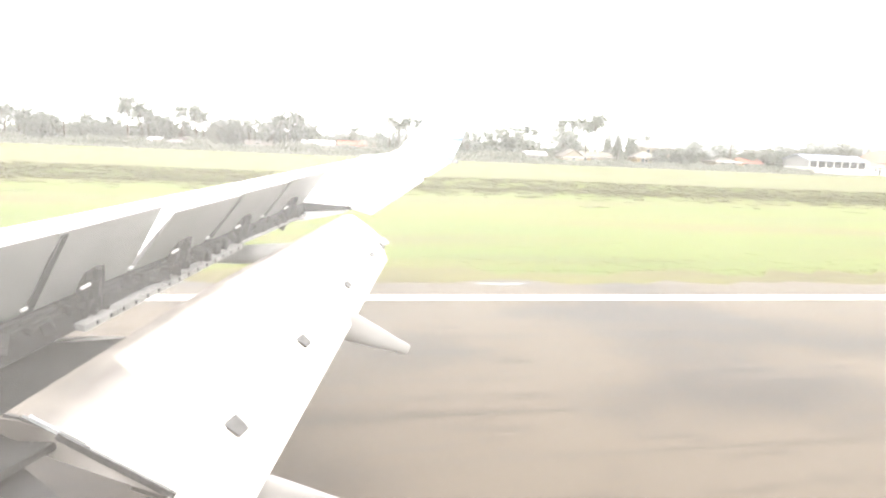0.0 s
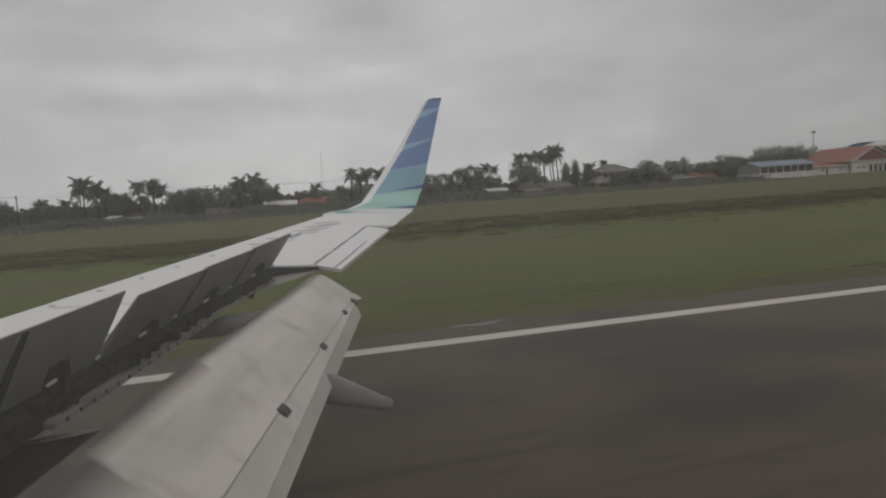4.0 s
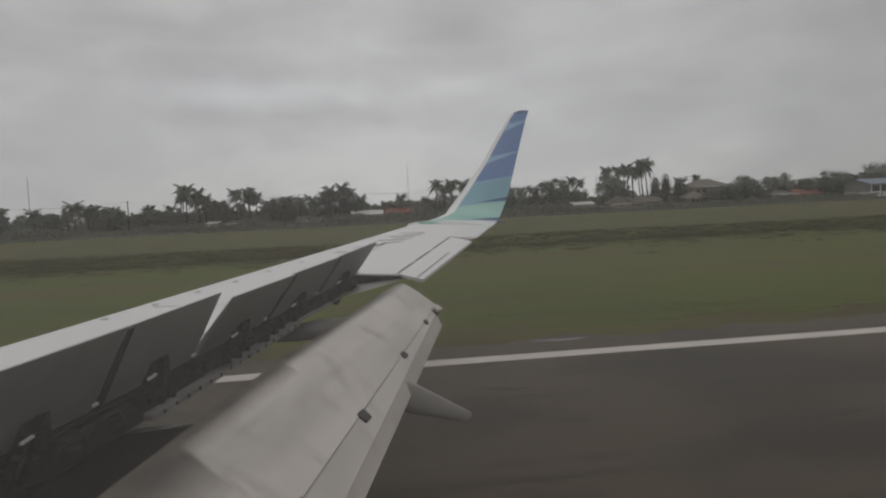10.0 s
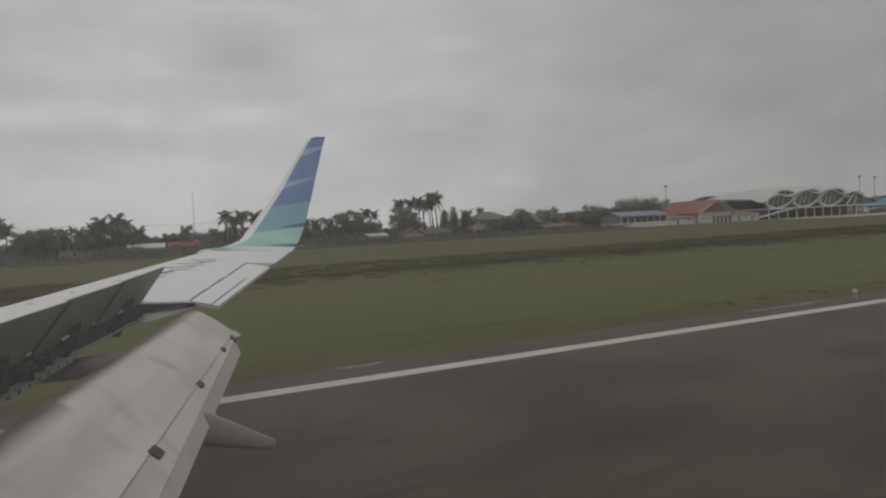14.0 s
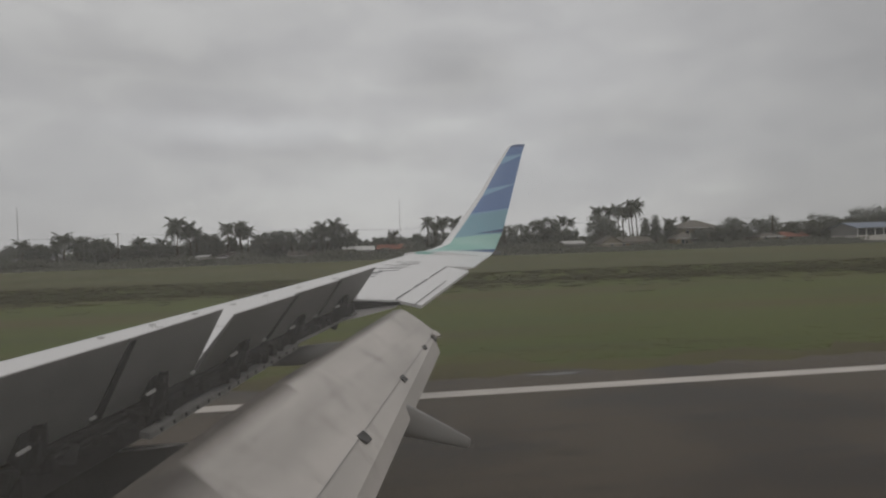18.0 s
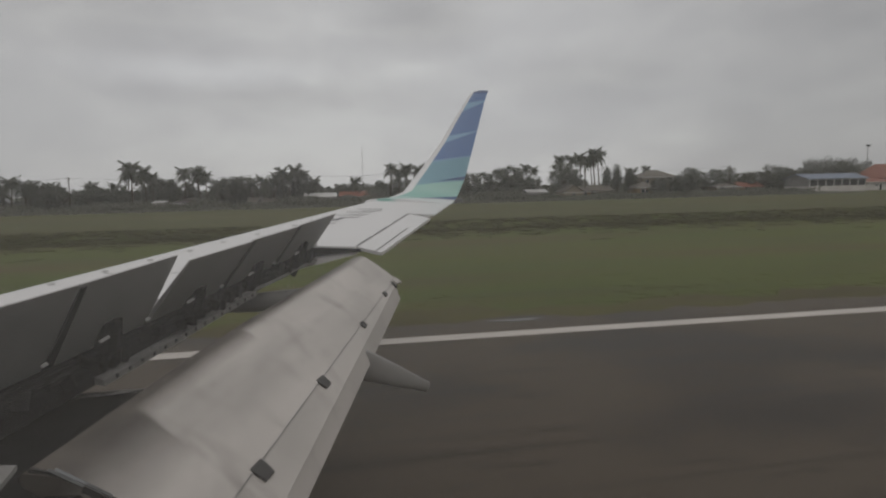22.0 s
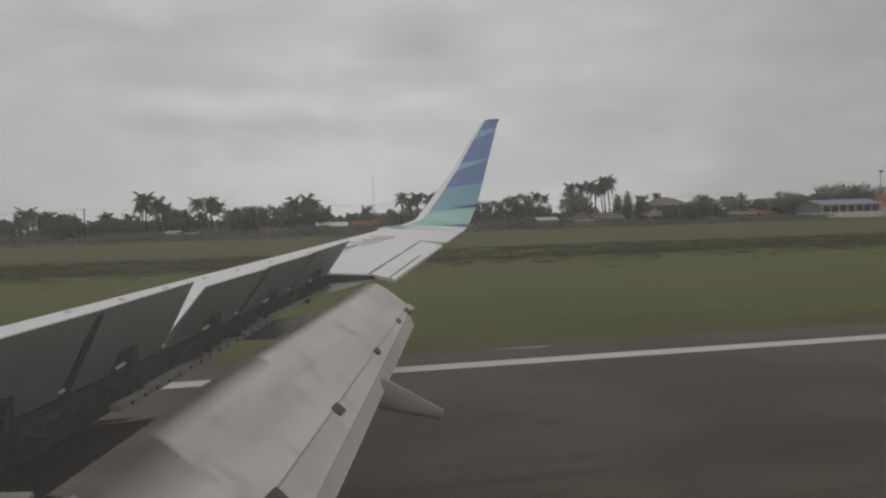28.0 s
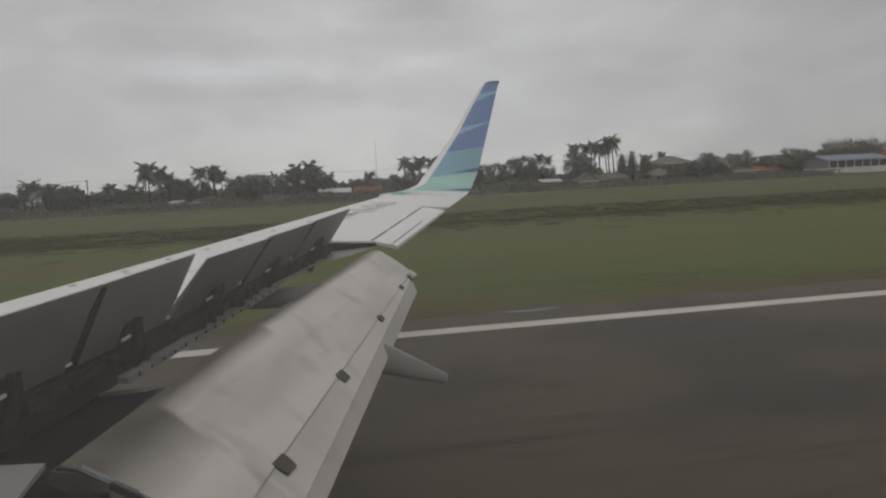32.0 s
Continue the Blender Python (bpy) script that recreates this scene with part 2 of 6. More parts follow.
M["dark_roof"] = material("dark_rusty_roof", (0.075, 0.063, 0.056), 0.8, spread=0.2, scale=0.6, fine=5)
M["silver_roof"] = material("bright_sheet_roof", (0.5, 0.49, 0.47), 0.5, spread=0.1, scale=0.6, fine=5)
M["blue_roof"] = material("blue_sheet_roof", (0.085, 0.18, 0.34), 0.5, spread=0.1, scale=0.6, fine=5)
M["teal_roof"] = material("pale_blue_roof", (0.17, 0.29, 0.36), 0.6, spread=0.1, scale=0.6, fine=5)
M["slate_roof"] = material("blue_grey_sheet_roof", (0.17, 0.2, 0.26), 0.5, spread=0.1, scale=0.5, fine=5)
M["domes"] = material("slate_blue_roof", (0.09, 0.115, 0.15), 0.6, spread=0.12, scale=0.4)
# near-black stands for the shade in openings; doors and dark fittings share it
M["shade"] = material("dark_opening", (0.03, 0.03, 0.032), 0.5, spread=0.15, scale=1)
M["glass"] = material("window_glass", (0.05, 0.06, 0.065), 0.1, spread=0.2, scale=0.4, spec=0.6, rough_spread=0.04)
M["white_metal"] = material("white_frame", (0.55, 0.54, 0.52), 0.45, spread=0.05, scale=2)
M["pole"] = material("galvanised_pole", (0.28, 0.28, 0.28), 0.5, metal=0.4, spread=0.1, scale=4)
M["orange"] = material("orange_sign", (0.62, 0.2, 0.03), 0.5, spread=0.08, scale=3)
M["plane_white"] = material("white_gloss", (0.55, 0.55, 0.55), 0.35, spread=0.04, scale=2)


def uv_ramp(mat, axis, offset_axis_gain=0.0):
    """The mesh's own plan coordinates, for a material whose paint follows the part."""
    nt = mat.node_tree
    uv = nt.nodes.new("ShaderNodeUVMap")
    sp = nt.nodes.new("ShaderNodeSeparateXYZ")
    nt.links.new(uv.outputs["UV"], sp.inputs[0])
    return sp


def livery():
    """White leading edge, navy top, blue field with two paler slashes, teal, a dark slash, mint and a white foot."""
    m = bpy.data.materials.new("winglet_livery")
    m.use_nodes = True
    nt = m.node_tree
    b = nt.nodes["Principled BSDF"]
    b.inputs["Roughness"].default_value = 0.35
    sp = uv_ramp(m, 0)
    c, h = sp.outputs[0], sp.outputs[1]
    k = nt.links.new

    def op(kind, a, bb, cc=None):
        n = nt.nodes.new("ShaderNodeMath")
        n.operation = kind
        for i, v in enumerate((a, bb, cc)):
            if v is None:
                continue
            if isinstance(v, (int, float)):
                n.inputs[i].default_value = v
            else:
                k(v, n.inputs[i])
        return n.outputs[0]

    def above(a0, gain):
        """1 where the height is over a0 + gain * chord."""
        edge = op("MULTIPLY_ADD", c, gain, a0)
        d = op("SUBTRACT", h, edge)
        n = nt.nodes.new("ShaderNodeMapRange")
        n.inputs["From Min"].default_value, n.inputs["From Max"].default_value = -0.004, 0.004
        k(d, n.inputs["Value"])
        return n.outputs[0]

    def lay(under, colour, mask):
        n = nt.nodes.new("ShaderNodeMixRGB")
        k(mask, n.inputs["Fac"])
        if isinstance(under, tuple):
            n.inputs["Color1"].default_value = (*under, 1)
        else:
            k(under, n.inputs["Color1"])
        n.inputs["Color2"].default_value = (*colour, 1)
        return n.outputs["Color"]

    white, mint, teal, blue, pale = (0.74, 0.74, 0.74), (0.3, 0.52, 0.47), (0.19, 0.365, 0.45), (0.11, 0.2, 0.41), (0.23, 0.4, 0.58)
    navy = (0.06, 0.1, 0.22)
    col = lay(white, mint, above(-0.02, 0.03))
    col = lay(col, teal, above(0.125, 0.045))
    slash = op("MULTIPLY", above(0.155, 0.02), op("SUBTRACT", 1.0, above(0.125, 0.085)))
    col = lay(col, navy, slash)
    foot = op("MULTIPLY", above(-0.005, 0.0), op("SUBTRACT", 1.0, above(-0.035, 0.06)))
    col = lay(col, navy, foot)
    col = lay(col, pale, above(0.33, 0.06))
    col = lay(col, blue, above(0.345, 0.055))
    col = lay(col, pale, op("MULTIPLY", above(0.50, 0.13), op("SUBTRACT", 1.0, above(0.575, 0.06))))
    col = lay(col, pale, op("MULTIPLY", above(0.80, 0.11), op("SUBTRACT", 1.0, above(0.895, 0.03))))
    col = lay(col, navy, above(0.985, 0.01))
    edge = nt.nodes.new("ShaderNodeMapRange")
    edge.inputs["From Min"].default_value, edge.inputs["From Max"].default_value = 0.15, 0.13
    k(c, edge.inputs["Value"])
    col = lay(col, (0.78, 0.78, 0.78), edge.outputs[0])
    nz = nt.nodes.new("ShaderNodeTexNoise")
    nz.inputs["Scale"].default_value = 2.0
    hs = nt.nodes.new("ShaderNodeHueSaturation")
    k(op("MULTIPLY_ADD", nz.outputs["Fac"], 0.16, 0.92), hs.inputs["Value"])
    k(col, hs.inputs["Color"])
    k(hs.outputs["Color"], b.inputs["Base Color"])
    return m


def flap_paint():
    """Pale grey paint with a worn, brown-stained, shade-painted front strip, chordwise streaks and greasy spots."""
    m = bpy.data.materials.new("flap_paint")
    m.use_nodes = True
    nt = m.node_tree
    b = nt.nodes["Principled BSDF"]
    b.inputs["Roughness"].default_value = 0.5
    sp = uv_ramp(m, 0)
    k = nt.links.new
    cmb = nt.nodes.new("ShaderNodeCombineXYZ")
    k(sp.outputs[0], cmb.inputs[0])
    k(sp.outputs[1], cmb.inputs[1])

    def nz(scale, stretch, detail=6.0, dist=0.0):
        mp = nt.nodes.new("ShaderNodeMapping")
        mp.inputs["Scale"].default_value = stretch
        n = nt.nodes.new("ShaderNodeTexNoise")
        n.inputs["Scale"].default_value, n.inputs["Detail"].default_value, n.inputs["Distortion"].default_value = scale, detail, dist
        k(cmb.outputs[0], mp.inputs["Vector"])
        k(mp.outputs["Vector"], n.inputs["Vector"])
        return n.outputs["Fac"]

    def rng(v, a, bb):
        n = nt.nodes.new("ShaderNodeMapRange")
        n.inputs["From Min"].default_value, n.inputs["From Max"].default_value = a, bb
        k(v, n.inputs["Value"])
        return n.outputs[0]

    def mix(fac, a, bb):
        n = nt.nodes.new("ShaderNodeMixRGB")
        k(fac, n.inputs["Fac"])
        for i, v in ((1, a), (2, bb)):
            if isinstance(v, tuple):
                n.inputs[i].default_value = (*v, 1)
            else:
                k(v, n.inputs[i])
        return n.outputs[0]

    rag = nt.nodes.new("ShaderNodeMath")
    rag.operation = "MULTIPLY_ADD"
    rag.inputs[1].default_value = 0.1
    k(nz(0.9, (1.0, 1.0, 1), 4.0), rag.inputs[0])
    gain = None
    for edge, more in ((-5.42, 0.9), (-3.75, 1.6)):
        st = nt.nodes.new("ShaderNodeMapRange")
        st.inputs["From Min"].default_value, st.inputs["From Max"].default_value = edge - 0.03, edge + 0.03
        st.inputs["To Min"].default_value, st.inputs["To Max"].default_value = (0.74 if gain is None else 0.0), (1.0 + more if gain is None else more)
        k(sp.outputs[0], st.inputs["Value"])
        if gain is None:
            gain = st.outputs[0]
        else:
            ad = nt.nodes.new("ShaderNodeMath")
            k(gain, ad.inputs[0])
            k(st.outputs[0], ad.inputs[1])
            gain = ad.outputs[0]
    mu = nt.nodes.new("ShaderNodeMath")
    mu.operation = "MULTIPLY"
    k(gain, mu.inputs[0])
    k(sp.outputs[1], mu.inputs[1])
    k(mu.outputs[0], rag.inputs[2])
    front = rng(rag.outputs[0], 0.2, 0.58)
    col = mix(rng(nz(1.1, (0.5, 1.6, 1)), 0.35, 0.65), (0.43, 0.402, 0.375), (0.57, 0.527, 0.495))
    col = mix(rng(nz(1.7, (1.6, 0.7, 1), 4.0, 0.5), 0.53, 0.85), col, (0.33, 0.305, 0.28))
    col = mix(rng(nz(4.5, (1, 1, 1), 3.0), 0.68, 0.85), col, (0.33, 0.305, 0.28))
    # grimy joints: one across the chord, one along the span, darkest where they meet
    def joint(v, at, half, near):
        d = nt.nodes.new("ShaderNodeMath")
        d.operation = "SUBTRACT"
        d.inputs[1].default_value = at
        k(v, d.inputs[0])
        e = nt.nodes.new("ShaderNodeMath")
        e.operation = "ABSOLUTE"
        k(d.outputs[0], e.inputs[0])
        r = nt.nodes.new("ShaderNodeMapRange")
        r.inputs["From Min"].default_value, r.inputs["From Max"].default_value = half, 0.0
        r.inputs["To Max"].default_value = near
        k(e.outputs[0], r.inputs["Value"])
        g = nt.nodes.new("ShaderNodeMath")
        g.operation = "MULTIPLY"
        k(r.outputs[0], g.inputs[0])
        k(rng(nz(3.0, (1, 1, 1), 4.0), 0.3, 0.65), g.inputs[1])
        return g.outputs[0]

    col = mix(joint(sp.outputs[0], -5.42, 0.06, 0.4), col, (0.2, 0.18, 0.165))
    col = mix(joint(sp.outputs[1], 0.5, 0.06, 0.2), col, (0.22, 0.2, 0.185))
    # front strip: brown wear, darkened further to paint the shade of the curved nose
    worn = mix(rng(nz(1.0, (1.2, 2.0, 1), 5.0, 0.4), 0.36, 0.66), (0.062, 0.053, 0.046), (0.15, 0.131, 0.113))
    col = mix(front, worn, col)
    k(col, b.inputs["Base Color"])
    return m


def layered(name, base, layers, rough, rough_gain=0.0, spec=0.5, bump=0.3, bump_scale=8.0):
    """Ground cover: a base colour under layers of (colour, scale, stretch, from, to) noise, with grain and a patchy sheen."""
    m = bpy.data.materials.new(name)
    m.use_nodes = True
    nt = m.node_tree
    b = nt.nodes["Principled BSDF"]
    b.inputs["Specular IOR Level"].default_value = spec
    co = nt.nodes.new("ShaderNodeTexCoord")
    k = nt.links.new
    col, first = None, None
    for colour, scale, stretch, lo, hi in layers:
        mp = nt.nodes.new("ShaderNodeMapping")
        mp.inputs["Scale"].default_value = stretch
        mp.inputs["Location"].default_value = (3.7 * scale, 1.3 + scale, 0)
        n = nt.nodes.new("ShaderNodeTexNoise")
        n.inputs["Scale"].default_value, n.inputs["Detail"].default_value, n.inputs["Distortion"].default_value = scale, 6, 0.3
        r = nt.nodes.new("ShaderNodeMapRange")
        r.inputs["From Min"].default_value, r.inputs["From Max"].default_value = lo, hi
        x = nt.nodes.new("ShaderNodeMixRGB")
        k(co.outputs["Object"], mp.inputs["Vector"])
        k(mp.outputs["Vector"], n.inputs["Vector"])
        k(n.outputs["Fac"], r.inputs["Value"])
        k(r.outputs[0], x.inputs["Fac"])
        if col is None:
            x.inputs["Color1"].default_value = (*base, 1)
            first = r.outputs[0]
        else:
            k(col, x.inputs["Color1"])
        x.inputs["Color2"].default_value = (*colour, 1)
        col = x.outputs["Color"]
    k(col, b.inputs["Base Color"])
    q = nt.nodes.new("ShaderNodeMath")
    q.operation = "MULTIPLY_ADD"
    q.inputs[1].default_value, q.inputs[2].default_value = rough_gain, rough
    k(first, q.inputs[0])
    k(q.outputs[0], b.inputs["Roughness"])
    g = nt.nodes.new("ShaderNodeTexNoise")
    g.inputs["Scale"].default_value, g.inputs["Detail"].default_value = bump_scale, 5
    k(co.outputs["Object"], g.inputs["Vector"])
    bp = nt.nodes.new("ShaderNodeBump")
    bp.inputs["Strength"].default_value, bp.inputs["Distance"].default_value = bump, 0.03
    k(g.outputs["Fac"], bp.inputs["Height"])
    k(bp.outputs["Normal"], b.inputs["Normal"])
    return m


M["asphalt"] = layered("damp_asphalt", (0.088, 0.072, 0.055), [
    ((0.044, 0.037, 0.031), 0.2, (0.75, 1.0, 1), 0.47, 0.59), ((0.1, 0.082, 0.063), 0.5, (0.12, 1.5, 1), 0.52, 0.74),
    ((0.054, 0.044, 0.035), 0.8, (0.07, 1.7, 1), 0.57, 0.75), ((0.058, 0.047, 0.037), 2.2, (0.3, 1.2, 1), 0.55, 0.75),
    ((0.09, 0.068, 0.052), 14.0, (1, 1, 1), 0.6, 0.8)], 0.62, -0.08, 0.1, 0.2, 30.0)
M["grass"] = layered("mown_grass", (0.1, 0.115, 0.03), [
    ((0.08, 0.1, 0.025), 0.035, (0.5, 1.6, 1), 0.4, 0.6), ((0.112, 0.09, 0.044), 0.11, (0.25, 1.5, 1), 0.48, 0.7),
    ((0.064, 0.066, 0.027), 0.3, (0.22, 1.6, 1), 0.5, 0.85), ((0.125, 0.122, 0.06), 2.4, (0.5, 1.4, 1), 0.5, 0.95),
    ((0.068, 0.074, 0.028), 3.1, (0.5, 1.4, 1), 0.5, 0.95)], 0.95, 0.0, 0.12, 0.3, 3.0)


M["rough"] = layered("rough_grass", (0.106, 0.106, 0.047), [
    ((0.088, 0.094, 0.04), 0.04, (0.4, 1.2, 1), 0.4, 0.62), ((0.118, 0.102, 0.056), 0.09, (0.25, 1.2, 1), 0.5, 0.7),
    ((0.07, 0.066, 0.034), 0.35, (0.3, 1.4, 1), 0.5, 0.72), ((0.06, 0.06, 0.03), 2.0, (0.5, 1.2, 1), 0.55, 0.8)], 0.95, 0.0, 0.1, 0.8, 2.0)
M["livery"] = livery()
M["flap"] = flap_paint()


def pane_material():
    m = bpy.data.materials.new("scratched_acrylic")
    m.use_nodes = True
    nt = m.node_tree
    nt.nodes.clear()
    o = nt.nodes.new("ShaderNodeOutputMaterial")
    t = nt.nodes.new("ShaderNodeBsdfTransparent")
    t.inputs["Color"].default_value = (0.97, 0.98, 0.98, 1)
    # fine scratches spread part of the light forward, so the veil is strongest near the bright sky
    d = nt.nodes.new("ShaderNodeBsdfRefraction")
    d.inputs["Color"].default_value = (0.95, 0.925, 0.9, 1)
    d.inputs["Roughness"].default_value, d.inputs["IOR"].default_value = 1.0, 1.6
    x = nt.nodes.new("ShaderNodeMixShader")
    n = nt.nodes.new("ShaderNodeTexNoise")
    n.inputs["Scale"].default_value = 30.0
    r = nt.nodes.new("ShaderNodeMapRange")
    r.inputs["To Min"].default_value, r.inputs["To Max"].default_value = 0.135, 0.17
    nt.links.new(n.outputs["Fac"], r.inputs["Value"])
    nt.links.new(r.outputs[0], x.inputs["Fac"])
    nt.links.new(t.outputs[0], x.inputs[1])
    nt.links.new(d.outputs[0], x.inputs[2])
    nt.links.new(x.outputs[0], o.inputs["Surface"])
    return m


M["acrylic"] = pane_material()


# ---------------------------------------------------------------- mesh helpers
def part(name, bm, mat, parent=None, label="", smooth=False):
    me = bpy.data.meshes.new(name)
    bmesh.ops.recalc_face_normals(bm, faces=bm.faces)
    bm.to_mesh(me)
    bm.free()
    me.materials.append(mat)
    if smooth:
        for p in me.polygons:
            p.use_smooth = True
    ob = new(name, me)
    if parent:
        ob.parent = parent
    if label:
        ob["label"] = label
    return ob


def smooth_edges(ob, angle=35):
    ob.data.set_sharp_from_angle(angle=radians(angle))
    return ob


def box(bm, lo, hi, m=None):
    vs = [bm.verts.new((x, y, z)) for x in (lo[0], hi[0]) for y in (lo[1], hi[1]) for z in (lo[2], hi[2])]
    if m is not None:
        for v in vs:
            v.co = m @ v.co
    for f in ((0, 1, 3, 2), (4, 6, 7, 5), (0, 4, 5, 1), (2, 3, 7, 6), (0, 2, 6, 4), (1, 5, 7, 3)):
        bm.faces.new([vs[i] for i in f])
    return vs


def soft_box(bm, lo, hi, r, m=None):
    vs = box(bm, lo, hi, m)
    es = {e for v in vs for e in v.link_edges}
    bmesh.ops.bevel(bm, geom=list(es), offset=r, segments=1, affect="EDGES")


def tube(bm, a, b, ra, rb=None, n=8, caps=True):
    a, b = Vector(a), Vector(b)
    rb = ra if rb is None else rb
    d = (b - a).normalized()
    u = d.orthogonal().normalized()
    w = d.cross(u)
    rings = []
    for p, r in ((a, ra), (b, rb)):
        rings.append([bm.verts.new(p + (u * math.cos(2 * math.pi * i / n) + w * math.sin(2 * math.pi * i / n)) * r) for i in range(n)])
    for i in range(n):
        bm.faces.new((rings[0][i], rings[0][(i + 1) % n], rings[1][(i + 1) % n], rings[1][i]))
    if caps:
        bm.faces.new(rings[0][::-1])
        bm.faces.new(rings[1])


def loft(bm, loops, closed=True, caps=True, uvs=None):
    """Skin over loops of points with the same count; uvs gives each point's plan coordinates."""
    layer = bm.loops.layers.uv.verify() if uvs else None
    rows = [[bm.verts.new(p) for p in lp] for lp in loops]
    n = len(rows[0])
    tag = {}
    if uvs:
        for r, q in zip(rows, uvs):
            for v, t in zip(r, q):
                tag[v] = t
    made = []
    for r0, r1 in zip(rows, rows[1:]):
        for i in range(n if closed else n - 1):
            j = (i + 1) % n
            made.append(bm.faces.new((r0[i], r0[j], r1[j], r1[i])))
    if caps and closed:
        made.append(bm.faces.new(rows[0][::-1]))
        made.append(bm.faces.new(rows[-1]))
    if uvs:
        for f in made:
            for lp in f.loops:
                lp[layer].uv = tag[lp.vert]
    return rows


def thing(name, at, label, category, group="", turn=0.0):
    e = new(name)
    e.matrix_basis = pose(at[0], at[1], at[2], 0, 0, turn)
    return tagged(e, label, category, group)


def slab(name, outline, z0, z1, mat):
    bm = bmesh.new()
    lo = [bm.verts.new((x, y, z0)) for x, y in outline]
    hi = [bm.verts.new((x, y, z1)) for x, y in outline]
    bm.faces.new(hi)
    bm.faces.new(lo[::-1])
    n = len(outline)
    for i in range(n):
        bm.faces.new((lo[i], lo[(i + 1) % n], hi[(i + 1) % n], hi[i]))
    return part(name, bm, mat)

# ---------------------------------------------------------------- ground
def ground_height(x, y):
    h = -0.06
    for mid, half, deep in ((68.0, 10.0, 0.5),):
        d = abs(y - mid - 1.2 * math.sin(x * 0.03))
        if d < half:
            h -= deep * (0.5 + 0.5 * math.cos(math.pi * d / half))
    if 20 < y < 180:
        h += 0.05 * noise.noise(Vector((x * 0.05, y * 0.12, 0)))
    return h


def ground_sheet():
    xs = [-4000, -2000, -900, -500, -300] + [-200 + 8 * i for i in range(76)] + [420, 500, 700, 1000, 2000, 4000]
    ys = [-4000, -1500, -400, -100, 0, 16] + [18 + 2 * i for i in range(50)] + [120, 125, 130, 140, 150, 165, 180, 200, 240, 300, 450, 800, 1500, 2600, 4200]
    bm = bmesh.new()
    g = [[bm.verts.new((x, y, ground_height(x, y))) for y in ys] for x in xs]
    for i in range(len(xs) - 1):
        for j in range(len(ys) - 1):
            bm.faces.new((g[i][j], g[i + 1][j], g[i + 1][j + 1], g[i][j + 1]))
    ob = part("ground", bm, M["grass"], smooth=True)
    return tagged(ob, "flat mown airfield grass with shallow drainage ditches", "grass", kind="structure")


ground_sheet()


def rough_field():
    """Unmown ground between the ditch and the trees, following the ground sheet."""
    xs = [-240 + 12 * i for i in range(39)]
    ys = [80 + 4 * i for i in range(28)]
    bm = bmesh.new()
    g = [[bm.verts.new((x, y if j else y + 5 * noise.noise(Vector((x * 0.03, 3.1, 0))), ground_height(x, y) + 0.06)) for j, y in enumerate(ys)] for x in xs]
    for i in range(len(xs) - 1):
        for j in range(len(ys) - 1):
            bm.faces.new((g[i][j], g[i + 1][j], g[i + 1][j + 1], g[i][j + 1]))
    return tagged(part("rough_field", bm, M["rough"], smooth=True), "rough brown-green unmown grass beyond the drainage ditch", "grass", kind="structure")


rough_field()


def ragged_edge(x0, x1, y, step, amount, seed):
    rnd = random.Random(seed)
    return [(x0 + (x1 - x0) * i / step, y + amount * (rnd.random() - 0.5)) for i in range(step + 1)]


runway = slab("runway", [(-1200, -26), (1200, -26)] + ragged_edge(1200, 260, 18.7, 40, 0.4, 1) + ragged_edge(258, -120, 18.8, 400, 0.7, 2) + ragged_edge(-125, -1200, 18.7, 40, 0.4, 3), -0.2, 0.0, M["asphalt"])
tagged(runway, "dark damp asphalt runway with worn streaks", "runway", kind="structure")
edge_line = slab("runway_edge_line", [(-1200, 16.5), (1200, 16.5), (1200, 17.1), (-1200, 17.1)], 0.0, 0.005, M["line"])
tagged(edge_line, "continuous white painted runway edge line", "road marking", kind="structure")

verge = slab("verge", [(-120, 18.4), (240, 18.4)] + ragged_edge(240, -120, 20.6, 300, 1.5, 6), -0.25, -0.006, M["verge"])
tagged(verge, "bare brown verge with thin grass beside the runway", "verge", kind="structure")

# rank grass in the ditch
def tufts(name, count, place, width, height, mat, label, seed):
    r = random.Random(seed)
    verts, faces = [], []
    for i in range(count):
        x, y = place(r)
        z = ground_height(x, y) - 0.02
        s, hgt = r.uniform(*width), r.uniform(*height)
        for k in range(2):
            a = r.uniform(0, 6.28)
            dx, dy = math.cos(a) * s * 0.5, math.sin(a) * s * 0.5
            n = len(verts)
            verts += [(x - dx, y - dy, z), (x + dx, y + dy, z), (x + dx * 1.2, y + dy, z + hgt * r.uniform(0.5, 1)), (x + dx * 0.2, y + 0.03, z + hgt), (x - dx * 1.1, y - dy, z + hgt * r.uniform(0.5, 1))]
            faces.append(tuple(range(n, n + 5)))
    me = bpy.data.meshes.new(name)
    me.from_pydata(verts, [], faces)
    me.materials.append(mat)
    tagged(new(name, me), label, "grass", kind="stuff")


tufts("ditch_grass", 30000, lambda r: (r.uniform(-170, 260), 68 + r.gauss(0, 6.5)), (0.8, 2.2), (0.03, 0.09), M["ditch"], "rank brown-green grass along a drainage ditch", 3)

tufts("verge_grass", 9000, lambda r: (r.uniform(-70, 150), 19.6 + abs(r.gauss(0, 3.6))), (0.3, 1.0), (0.008, 0.03), M["blade"], "thin brown-green grass straggling over the asphalt edge", 4)

# shallow standing water by the edge of the asphalt
rnd = random.Random(11)
